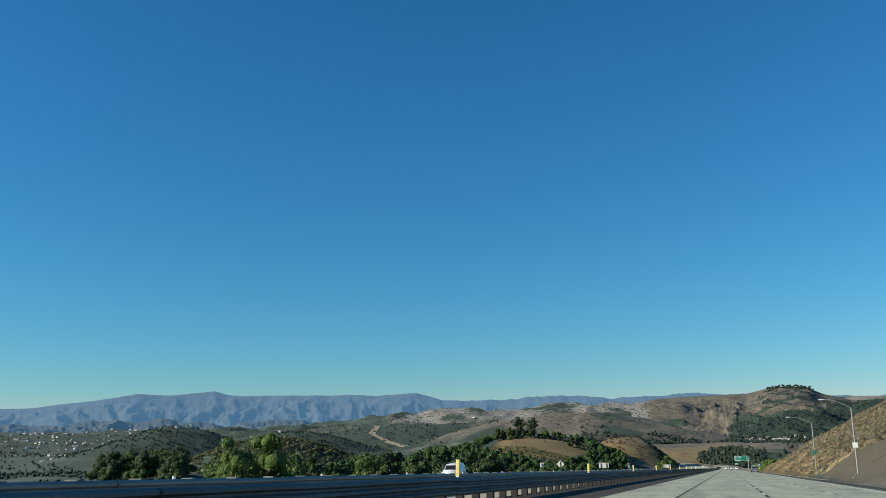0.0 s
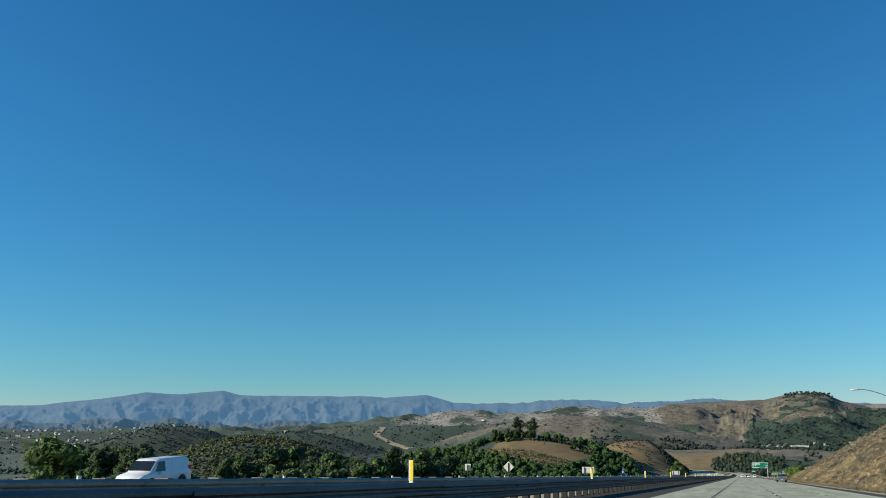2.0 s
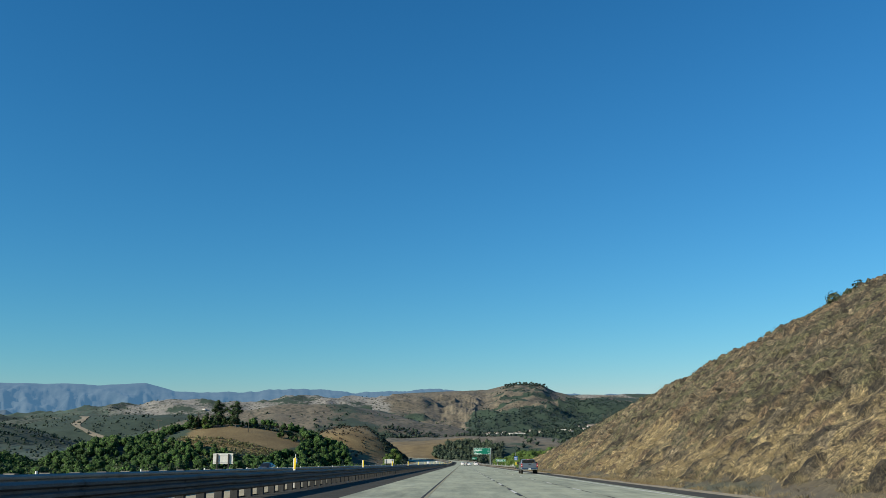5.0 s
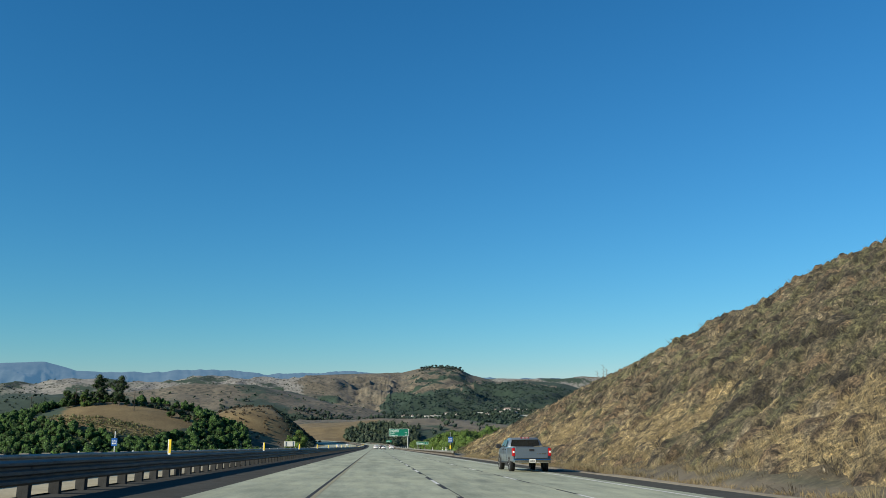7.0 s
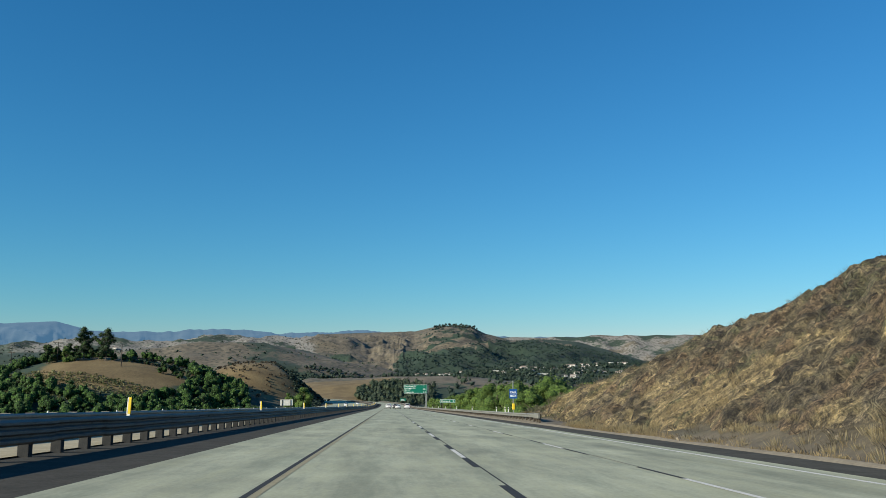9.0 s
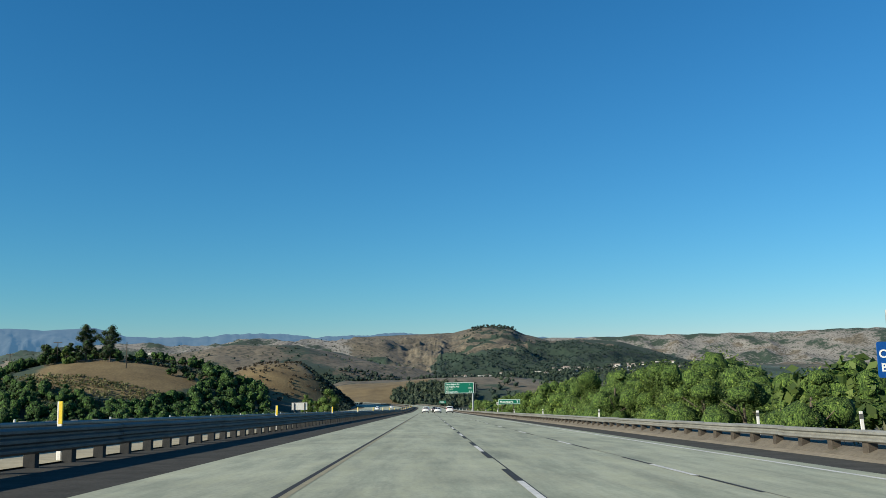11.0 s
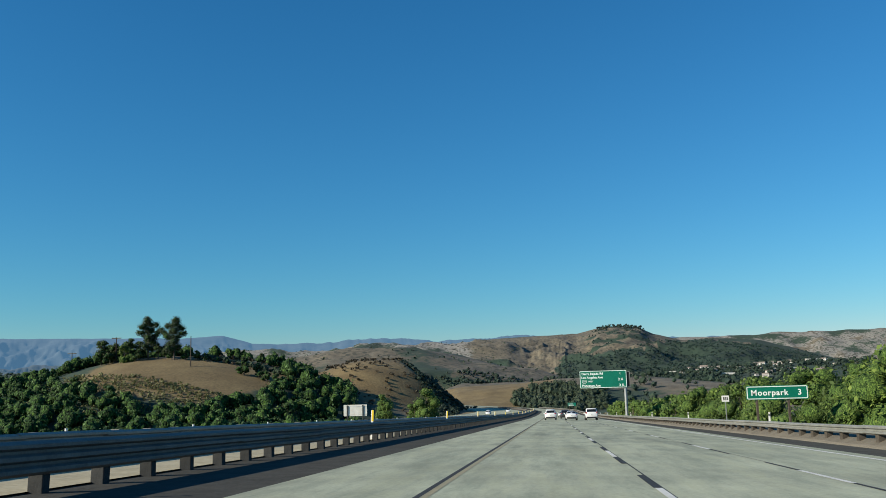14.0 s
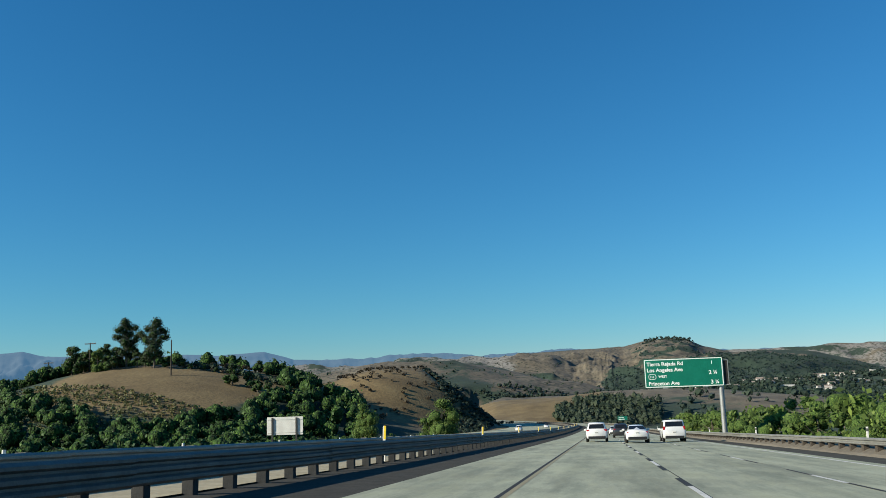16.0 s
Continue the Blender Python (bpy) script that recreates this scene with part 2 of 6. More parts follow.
# single shrubs dotted over the dry grass, thick in some places and absent in others
dot = node(nt, "ShaderNodeTexVoronoi", {"Vector": pos, "Scale": 0.085, "Randomness": 1.0}).outputs["Distance"]
thin = node(nt, "ShaderNodeMath", {0: noisy(nt, pos, 0.011, 5, 0.65), 1: 0.75}, operation="MULTIPLY").outputs[0]
dot = node(nt, "ShaderNodeMath", {0: node(nt, "ShaderNodeMath", {0: dot, 1: thin}, operation="SUBTRACT").outputs[0], 1: 0.5}, operation="ADD").outputs[0]
dot = ramp(nt, dot, [(0.40, (0.85, 0.85, 0.85)), (0.50, (0, 0, 0))])
col = blend(nt, node(nt, "ShaderNodeMath", {0: dot, 1: zone.outputs["Green"]}, operation="MULTIPLY").outputs[0], col, (0.0367, 0.04, 0.028))
col = blend(nt, over("Blue", 0.6, 0.66), col, field)
col = blend(nt, over("Red", 0.56, 0.63), col, brush)
n4 = noisy(nt, pos, 4.5, 6, 0.8)
litter = ramp(nt, n4, [(0.3, (0.0333, 0.0273, 0.0167)), (0.5, (0.07, 0.058, 0.0353)), (0.68, (0.14, 0.113, 0.0667))])
col = blend(nt, att.outputs["Alpha"], col, litter)
fine = ramp(nt, n3, [(0.3, (0.7, 0.7, 0.7)), (0.7, (1.25, 1.25, 1.25))])
col = blend(nt, 1.0, col, fine, "MULTIPLY")
nt.links.new(col, bs.inputs["Base Color"])
bump(nt, bs, n3, 0.6, 0.3)

m_concrete, nt, bs = material("road_concrete", 0.9)
pos = coords(nt)
pos2, pos3 = coords(nt, (1.0, 0.06, 1.0)), coords(nt, (0.9, 0.11, 1.0))
n1, n2, n3 = noisy(nt, pos2, 0.8, 5), noisy(nt, pos, 0.35, 4), noisy(nt, pos, 14, 3)
c1 = ramp(nt, n1, [(0.3, (0.248, 0.268, 0.195)), (0.7, (0.375, 0.398, 0.295))])
c2 = ramp(nt, n2, [(0.3, (0.82, 0.82, 0.82)), (0.7, (1.1, 1.1, 1.1))])
# rubber and oil smears that run along the lanes
smear = ramp(nt, noisy(nt, pos3, 0.55, 6, 0.65), [(0.54, (1, 1, 1)), (0.70, (0.66, 0.67, 0.68))])
speck = ramp(nt, n3, [(0.3, (0.88, 0.88, 0.88)), (0.7, (1.1, 1.1, 1.1))])
worn = ramp(nt, noisy(nt, coords(nt, (1.5, 0.22, 1.0)), 1.0, 7, 0.72), [(0.40, (1.1, 1.09, 1.04)), (0.50, (1, 1, 1)), (0.58, (0.86, 0.88, 0.88)), (0.68, (0.74, 0.77, 0.77))])
c1 = blend(nt, 1.0, blend(nt, 1.0, blend(nt, 1.0, c1, smear, "MULTIPLY"), worn, "MULTIPLY"), speck, "MULTIPLY")
nt.links.new(blend(nt, 1.0, c1, c2, "MULTIPLY"), bs.inputs["Base Color"])
bump(nt, bs, n3, 0.2, 0.01)
m_asphalt = simple("asphalt", (0.046, 0.046, 0.042), (0.074, 0.073, 0.066), 1.5, 0.95, bumped=0.3, shine=0.05)

m_asphalt_worn = simple("worn_asphalt", (0.052, 0.053, 0.048), (0.085, 0.085, 0.077), 1.2, 0.95, bumped=0.3, shine=0.05)

# ---- ground ----
gx = steps([(-4600, 80), (-1800, 13), (-500, 9), (-120, 4), (-48, 3), (-14, 3.4), (12.5, 1.5), (60, 3), (130, 10), (500, 13), (1600, 60), (3000, 0)])
gy = steps([(-900, 60), (-60, 6), (60, 4), (480, 5), (1000, 12), (1700, 22), (4000, 40), (5300, 0)])
GX, GY = np.meshgrid(gx, gy)
GZ = land(GX, GY)
nx, ny = len(gx), len(gy)
verts = np.stack([GX.ravel(), GY.ravel(), GZ.ravel()], 1)
idx = np.arange(nx * ny).reshape(ny, nx)
quads = np.stack([idx[:-1, :-1].ravel(), idx[:-1, 1:].ravel(), idx[1:, 1:].ravel(), idx[1:, :-1].ravel()], 1)
ground = new("ground", mesh_from("ground", verts.tolist(), quads.tolist(), m_ground, True))


def cover(x, y):
    """Land cover: brush, pale rock, mown field."""
    r, az = np.hypot(x, y - 265.0), np.degrees(np.arctan2(x, y - 265.0))
    n = wobble(x, y, 300, 41, 4)
    green = 0.30 + 0.25 * n
    ragged = wobble(x, y, 260, 43, 4)
    flank = smooth(-0.6, 1.2, az + 0.9 * ragged) * (1 - smooth(18.5, 20.0, az)) * smooth(2150, 2330, r + 60 * ragged) * (1 - smooth(2830, 2960, r + 150 * ragged - 900 * smooth(5.5, 7.5, az)))
    green = np.maximum(green, flank * 1.1)
    streak = smooth(0.25, 0.5, wobble(az * 30, r * 1.6, 160, 44, 3)) * smooth(2900, 3000, r) * (1 - smooth(3620, 3720, r)) * smooth(1.4, 2.6, az) * (1 - smooth(12, 14, az))
    green = np.maximum(green, 0.85 * streak)
    green = np.where((az > -6) & (az < 16) & (r > 2960) & (r < 3800) & (streak < 0.3) & (flank < 0.5), green * 0.45, green)
    knob = sum(bell(x, y, *b[:5]) for b in BELLS[1:4])
    west = ((x < -650) | (az < -23)) * (r > 600) * (r < 4700) * (0.12 + 0.32 * n + 0.8 * smooth(12, 30, knob))
    green = np.maximum(green, west)
    green = np.maximum(green, 0.3 * np.exp(-((x + 415) / 130) ** 2 - ((y - 770) / 120) ** 2))
    green = np.where((r < 1500) & (x < -42) & (x > -700), np.maximum(green, np.where(y < 900, 0.5, 0.1)), green)
    grove = (x > -335) & (x < -52 - 0.03 * (y - 430)) & (y > 590) & (y < 905)
    green = np.where(grove, 0.95, green)
    brown = np.exp(-((x + 170) / 48) ** 4 - ((y - 850) / 54) ** 4) + np.exp(-((x + 100) / 60) ** 4 - ((y - 950) / 100) ** 4)
    green = green * (1 - np.clip(brown, 0, 1))
    bare = np.clip(brown, 0, 1)
    rock = smooth(2750, 2950, r) * (1 - smooth(3700, 3800, r)) * smooth(-27, -18, az) * (1 - smooth(-6, -4, az)) * (0.72 + 0.3 * n)
    rock = np.maximum(rock, smooth(3850, 4000, r) * smooth(-2, 4, az) * (0.6 + 0.5 * n))
    rock = np.maximum(rock, 0.9 * np.exp(-((az + 0.9) / 0.45) ** 2 - ((r - 2150) / 70) ** 2))
    hay = np.exp(-((x + 60) / 70) ** 4 - ((y - 1330) / 130) ** 4)
    green = green * (1 - 0.95 * np.clip(hay, 0, 1))
    hay = np.maximum(hay, bare)
    slope = (x > 12.6) & (x < 90) & (y > 80) & (y < 410)
    green = np.where(slope, 0.26 + 0.3 * wobble(x, y, 18, 47, 3), green)
    green = np.where((x > -42) & (x < 12), 0.0, green)
    hay = np.where((x > -42) & (x < 12.5) & (y < 1200), 0.8, hay)
    return np.stack([np.clip(green, 0, 1), np.clip(rock, 0, 1), np.clip(hay, 0, 1), np.where(slope, 1.0, 0.0)], -1)


def zones(x, y):
    """Where the settled valley floor lies, and where single shrubs show."""
    r, az = np.hypot(x, y - 265.0), np.degrees(np.arctan2(x, y - 265.0))
    knob = sum(bell(x, y, *b[:5]) for b in BELLS[1:4])
    valley = smooth(700, 1000, r) * (1 - smooth(-21, -17, az)) * (1 - smooth(14, 34, knob))
    flat = smooth(1500, 1650, r) * (1 - smooth(2150, 2300, r)) * smooth(0, 1.5, az)
    return np.stack([np.maximum(valley, flat), smooth(1150, 1500, r), 0 * r, 0 * r + 1], -1)


layer = ground.data.color_attributes.new("zone", "FLOAT_COLOR", "POINT")
layer.data.foreach_set("color", zones(GX.ravel(), GY.ravel()).ravel())
layer = ground.data.color_attributes.new("cover", "FLOAT_COLOR", "POINT")
layer.data.foreach_set("color", cover(GX.ravel(), GY.ravel()).ravel())
tagged(ground, "dry brown grass hills and valley floor with scrub", "ground", kind="structure")


def ribbon(name, x0, x1, y0, y1, mat, lift, label, category, step=8.0, axis=road_x, kind="structure", cross=True):
    """A strip of pavement that follows the alignment."""
    ys = steps([(y0, step), (y1, 0)])
    vs, fs = [], []
    for y in ys:
        for x in (x0, x1):
            vs.append((x + float(axis(y)), y, float(road_z(y)) + (CROSS * x if cross else CROSS * -14) + lift))
    for i in range(len(ys) - 1):
        fs.append((2 * i, 2 * i + 1, 2 * i + 3, 2 * i + 2))
    return tagged(new(name, mesh_from(name, vs, fs, mat)), label, category, kind=kind)


ribbon("road", -4.6, 8.9, -60, 1500, m_concrete, 0.0, "worn pale concrete freeway lanes", "road")
ribbon("shoulder_inner", -14, -4.6, -60, 1500, m_asphalt, -0.004, "dark asphalt inner shoulder", "shoulder")
ribbon("shoulder_outer", 8.9, 10.5, -60, 1500, m_asphalt_worn, -0.004, "dark asphalt outer shoulder", "shoulder")
ribbon("road_opposite", -36, -14, -60, 1500, m_concrete, 0.0, "pale concrete lanes of the opposite carriageway", "road", cross=False)

# far range; air haze is painted in as cool base colour and blue emission
m_range, nt, bs = material("hazy_mountain", 1.0)
pos = coords(nt)
n1 = noisy(nt, pos, 0.012, 7, 0.68)
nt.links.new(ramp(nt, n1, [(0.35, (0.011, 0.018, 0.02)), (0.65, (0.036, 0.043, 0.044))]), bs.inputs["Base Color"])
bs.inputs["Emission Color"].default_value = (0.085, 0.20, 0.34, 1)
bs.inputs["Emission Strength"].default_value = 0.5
azs, us = np.linspace(-62, 32, 1100), np.linspace(0, 1.25, 46)
AZ, UU = np.meshgrid(azs, us)
RR = 3750 + 800 * UU
RX, RY = RR * np.sin(np.radians(AZ)), 265 + RR * np.cos(np.radians(AZ))
up = np.clip(UU, 0, 1)
top = crest(AZ, FAR_CREST) * 1.05 + (5.0 + 9.0 * smooth(-19, -14, AZ)) * clouds(AZ * 60, AZ * 0, 150, 51, 6, 0.58)
along, deep = AZ * 70 + 70 * clouds(AZ * 70, UU * 260, 420, 54, 4), UU * 800
spur = 0.7 * ridges(along, deep * 0.45, 760, 52, 6, 0.55) + 0.3 * ridges(along, deep * 0.35, 190, 58, 5, 0.55)
lift = np.clip(up + 0.62 * (spur - 0.52) * np.sin(np.pi * up) ** 0.8, 0, 1)
RZ = -30 + (top + 30) * (0.45 * lift + 0.55 * lift ** 1.4) - 16 * (1 - ridges(along, deep * 0.5, 60, 57, 4)) * np.sin(np.pi * up) - 90 * np.clip(UU - 1, 0, 1)
AWAY = 1.04
RX, RY, RZ = RX * AWAY, 265 + (RY - 265) * AWAY, -9.4 + (RZ + 9.4) * AWAY
idx = np.arange(AZ.size).reshape(AZ.shape)
quads = np.stack([idx[:-1, :-1].ravel(), idx[:-1, 1:].ravel(), idx[1:, 1:].ravel(), idx[1:, :-1].ravel()], 1)
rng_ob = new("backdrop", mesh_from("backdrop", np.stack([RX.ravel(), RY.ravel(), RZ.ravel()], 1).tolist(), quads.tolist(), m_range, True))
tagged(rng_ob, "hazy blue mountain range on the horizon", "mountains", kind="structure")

# lower broken foothills before its western half
m_foot, nt, bs = material("hazy_foothill", 1.0)
pos = coords(nt)
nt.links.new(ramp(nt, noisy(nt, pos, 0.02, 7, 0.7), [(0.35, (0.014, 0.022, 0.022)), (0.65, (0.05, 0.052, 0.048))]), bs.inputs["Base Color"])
# blue glow stands in for the air before the foothills
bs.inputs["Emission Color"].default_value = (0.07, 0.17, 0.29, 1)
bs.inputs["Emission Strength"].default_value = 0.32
AZ, UU = np.meshgrid(np.linspace(-62, -17, 620), np.linspace(0, 1.2, 34))
RR = 3420 + 420 * UU
up = np.clip(UU, 0, 1)
along, deep = AZ * 60 + 40 * clouds(AZ * 60, UU * 420, 200, 154, 3), UU * 420
top = (68 + 30 * clouds(AZ * 60, AZ * 0, 210, 151, 5) + 16 * np.exp(-((AZ + 39.5) / 3.0) ** 2)) * (1 - smooth(-24, -17, AZ)) - 20 * smooth(-24, -17, AZ)
lift = np.clip(up + 0.7 * (ridges(along, deep * 0.4, 110, 152, 5) - 0.55) * np.sin(np.pi * up) ** 0.7, 0, 1)
HZ = -30 + (top + 30) * lift - 60 * np.clip(UU - 1, 0, 1)
idx = np.arange(AZ.size).reshape(AZ.shape)
quads = np.stack([idx[:-1, :-1].ravel(), idx[:-1, 1:].ravel(), idx[1:, 1:].ravel(), idx[1:, :-1].ravel()], 1)
HX, HY = RR * np.sin(np.radians(AZ)), 265 + RR * np.cos(np.radians(AZ))
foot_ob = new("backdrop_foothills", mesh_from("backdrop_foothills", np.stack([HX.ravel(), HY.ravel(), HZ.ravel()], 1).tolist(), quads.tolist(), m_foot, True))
tagged(foot_ob, "low broken hazy blue-grey foothills before the mountains", "foothills", kind="structure")

# ---- road furniture ----
def part(name, me, mat, parent, label="", at=None):
    """One mesh object under a thing or a part; me is a bmesh or a finished mesh."""
    if isinstance(me, bmesh.types.BMesh):
        data = bpy.data.meshes.new(name)
        me.to_mesh(data)
        me.free()
        data.materials.append(mat)
        me = data
    ob = new(name, me)
    ob.parent = parent
    if at is not None:
        ob.matrix_basis = at
    if label:
        ob["label"] = label
    return ob


def thing(name, at, label, category, group=""):
    ob = new(name)
    ob.empty_display_size = 0.1
    ob.matrix_basis = at
    return tagged(ob, label, category, group)


def box(bm, x0, x1, y0, y1, z0, z1, bev=0.0):
    g = bmesh.ops.create_cube(bm, size=1, matrix=Matrix.Translation(((x0 + x1) / 2, (y0 + y1) / 2, (z0 + z1) / 2)) @ Matrix.Diagonal((x1 - x0, y1 - y0, z1 - z0, 1)))
    if bev:
        es = list({e for v in g["verts"] for e in v.link_edges})
        bmesh.ops.bevel(bm, geom=es, offset=bev, segments=2, affect="EDGES", profile=0.5)
    return bm


def boxed(*args, bev=0.0):
    return box(bmesh.new(), *args, bev=bev)


def rod(bm, a, b, r0, r1=None, n=10):
    a, b = Vector(a), Vector(b)
    d = b - a
    m = Matrix.Translation((a + b) / 2) @ d.to_track_quat("Z", "Y").to_matrix().to_4x4()
    bmesh.ops.create_cone(bm, cap_ends=True, segments=n, radius1=r0, radius2=r0 if r1 is None else r1, depth=d.length, matrix=m)
    return bm


def on_road(x, y, lift=0.0, turn=0.0):
    """Pose on the pavement, pitched with the grade."""
    slope = math.degrees(math.atan2(float(road_z(y + 2) - road_z(y - 2)), 4.0))
    head = -math.degrees(math.atan2(float(road_x(y + 2) - road_x(y - 2)), 4.0)) * -1
    z = float(road_z(y)) + CROSS * max(-14.0, x) + lift
    return pose(x + float(road_x(y)), y, z, slope, 0, -head + turn)


def on_land(x, y, lift=0.0, turn=0.0, scale=1.0):
    return pose(x, y, float(land(x, y)) + lift, 0, 0, turn) @ Matrix.Scale(scale, 4)


# same rail steel twice: shade put into the first tone, sun into the second
m_steel_shaded = simple("shaded_steel", (0.072, 0.077, 0.075), (0.12, 0.127, 0.123), 2.0, 0.6, 0.15, 0.1, obj_random=0.12)
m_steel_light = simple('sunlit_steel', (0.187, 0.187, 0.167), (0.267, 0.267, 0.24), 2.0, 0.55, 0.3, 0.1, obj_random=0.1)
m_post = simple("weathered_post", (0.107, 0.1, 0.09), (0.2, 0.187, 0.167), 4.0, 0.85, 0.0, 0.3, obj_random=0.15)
# post tone darkened for the shade behind the median rail; sign posts share it
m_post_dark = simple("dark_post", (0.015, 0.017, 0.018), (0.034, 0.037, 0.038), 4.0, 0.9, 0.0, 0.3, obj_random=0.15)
m_wood = simple("treated_wood", (0.034, 0.028, 0.021), (0.078, 0.064, 0.048), 5.0, 0.9, 0.0, 0.4, obj_random=0.15)
m_soil = simple("dry_soil", (0.088, 0.076, 0.056), (0.15, 0.131, 0.098), 1.2, 0.95, 0.0, 0.5)
m_dirt = simple("median_dirt", (0.267, 0.237, 0.157), (0.4, 0.36, 0.247), 0.8, 0.95, 0.0, 0.5)
m_verge = simple("dusty_verge", (0.16, 0.137, 0.0967), (0.24, 0.207, 0.15), 0.9, 0.95, 0.0, 0.5)
m_white = simple("white_paint", (0.62, 0.62, 0.58), (0.80, 0.80, 0.77), 3.0, 0.6)
m_yellow = simple("yellow_plastic", (0.72, 0.50, 0.02), (0.82, 0.60, 0.04), 3.0, 0.5)
m_linew = simple("lane_paint_white", (0.42, 0.42, 0.39), (0.72, 0.72, 0.68), 1.5, 0.7, spread=0.2)
m_liney = simple("lane_paint_yellow", (0.23, 0.205, 0.12), (0.33, 0.295, 0.18), 1.2, 0.7, spread=0.2)
m_black = simple("black_rubber", (0.008, 0.008, 0.008), (0.02, 0.02, 0.02), 6.0, 0.75)
m_seam = simple("tar_seam", (0.0107, 0.0107, 0.0107), (0.0233, 0.0227, 0.0213), 2.0, 0.8)
m_crack = simple("filled_joint", (0.12, 0.12, 0.10), (0.19, 0.19, 0.155), 2.0, 0.85)
m_green = simple("sign_green", (0, 0.133, 0.0833), (0.00333, 0.167, 0.107), 1.0, 0.42)
m_blue = simple("sign_blue", (0.00333, 0.0667, 0.28), (0.00667, 0.0867, 0.333), 1.0, 0.42)
m_sheet = simple("sign_back", (0.50, 0.50, 0.47), (0.64, 0.64, 0.60), 1.2, 0.5, 0.2)
m_pole = simple("pole_steel", (0.24, 0.253, 0.253), (0.333, 0.347, 0.347), 1.5, 0.5, 0.5)
m_letter = simple("sign_letter", (0.78, 0.80, 0.76), (0.88, 0.90, 0.86), 2.0, 0.5)

# lane lines: (x from, x to, dashed, material)
ribbon("median", -11.4, -7.95, -60, 1000, m_dirt, 0.03, "sunlit sandy dirt strip between two median barriers", "median")


def line_mesh(name, x0, x1, runs, mat, lift, label):
    vs, fs = [], []
    for y0, y1 in runs:
        ys = steps([(y0, 12.0), (y1, 0)])
        for i, y in enumerate(ys):
            for x in (x0, x1):
                vs.append((x + float(road_x(y)), y, float(road_z(y)) + CROSS * x + lift))
            if i:
                n = len(vs)
                fs.append((n - 4, n - 3, n - 1, n - 2))
    return tagged(new(name, mesh_from(name, vs, fs, mat)), label, "road marking", kind="structure")


line_mesh("trim_edge_yellow", -1.715, -1.60, [(-60, 1400)], m_liney, 0.004, "faded yellow edge line")
line_mesh("trim_seam", -1.82, -1.72, [(-60, 1400)], m_seam, 0.004, "black tar seam beside the edge line")
line_mesh("trim_edge_white", 8.25, 8.39, [(-60, 1400)], m_linew, 0.004, "faded white edge line")
AT = np.interp(np.arange(-26, 86), [-26, 0, 4, 11, 13, 19, 86], [-87, 279.5, 336, 434.8, 460.7, 544.6, 1489.6])
for k, x in enumerate((1.88, 5.24)):
    runs = [(y + k * 5.1, y + k * 5.1 + (3.9 - 0.6 * k)) for y in AT if y < 1380]
    line_mesh("trim_dash_%d" % (k + 1), x - 0.06, x + 0.06, runs, m_linew, 0.008, "worn white dashed lane line")
    dark = [q for a, b in runs for q in ((a - 3.2, a - 0.05), (b + 0.05, b + 3.0))]
    line_mesh("trim_contrast_%d" % (k + 1), x - (0.075 if k == 0 else 0.03), x + 0.05, dark, m_seam, 0.006, "black contrast stripe before and after each dash")
    line_mesh("trim_joint_%d" % (k + 1), x + 0.05, x + 0.085, [(-60, 1200)], m_seam if k == 0 else m_crack, 0.004, "thin dark lengthways joint")

# median barriers: corrugated three-wave steel rail on posts
WAVES = [(0.0, 0.815), (0.03, 0.80), (0.085, 0.765), (0.085, 0.715), (0.0, 0.675), (0.0, 0.635), (0.085, 0.595), (0.085, 0.535), (0.0, 0.495), (0.0, 0.455), (0.085, 0.415), (0.085, 0.36), (0.03, 0.325), (0.0, 0.31)]
PROFILE = [(x, 0.815 - (0.815 - z) * 1.05) for x, z in WAVES]
W_PROFILE = [(0.0, 0.71), (0.03, 0.70), (0.08, 0.66), (0.08, 0.61), (0.0, 0.57), (0.0, 0.53), (0.08, 0.49), (0.08, 0.44), (0.03, 0.41), (0.0, 0.40)]


def panel_mesh(name, profile, length, side, mat):
    """A rail panel with folded depth and thickness, y from 0 to length."""
    vs, fs, n = [], [], len(profile)
    for y in (0.0, length + 0.3):
        lap = 0.004 if y else 0.0
        for off in (0.0, -0.006):
            for x, z in profile:
                vs.append(((x + off + lap) * side, y, z))
    for k in range(n - 1):
        a, b = k, k + 1
        fs += [(a, b, 2 * n + b, 2 * n + a), (n + b, n + a, 3 * n + a, 3 * n + b)]
    fs += [(0, 2 * n, 3 * n, n), (n - 1, 2 * n - 1, 4 * n - 1, 3 * n - 1)]
    return mesh_from(name, vs, fs, mat)


def post_mesh(name, side, mat, top, wide=0.1):
    """Post with a deeper offset block under the rail; the rail stands at x = 0."""
    bm = bmesh.new()
    box(bm, *sorted((-0.27 * side, -0.02 * side)), -wide * 0.72, wide * 0.72, -0.25, top - 0.02, bev=0.012)
    data = bpy.data.meshes.new(name)
    bm.to_mesh(data)
    bm.free()
    data.materials.append(mat)
    return data


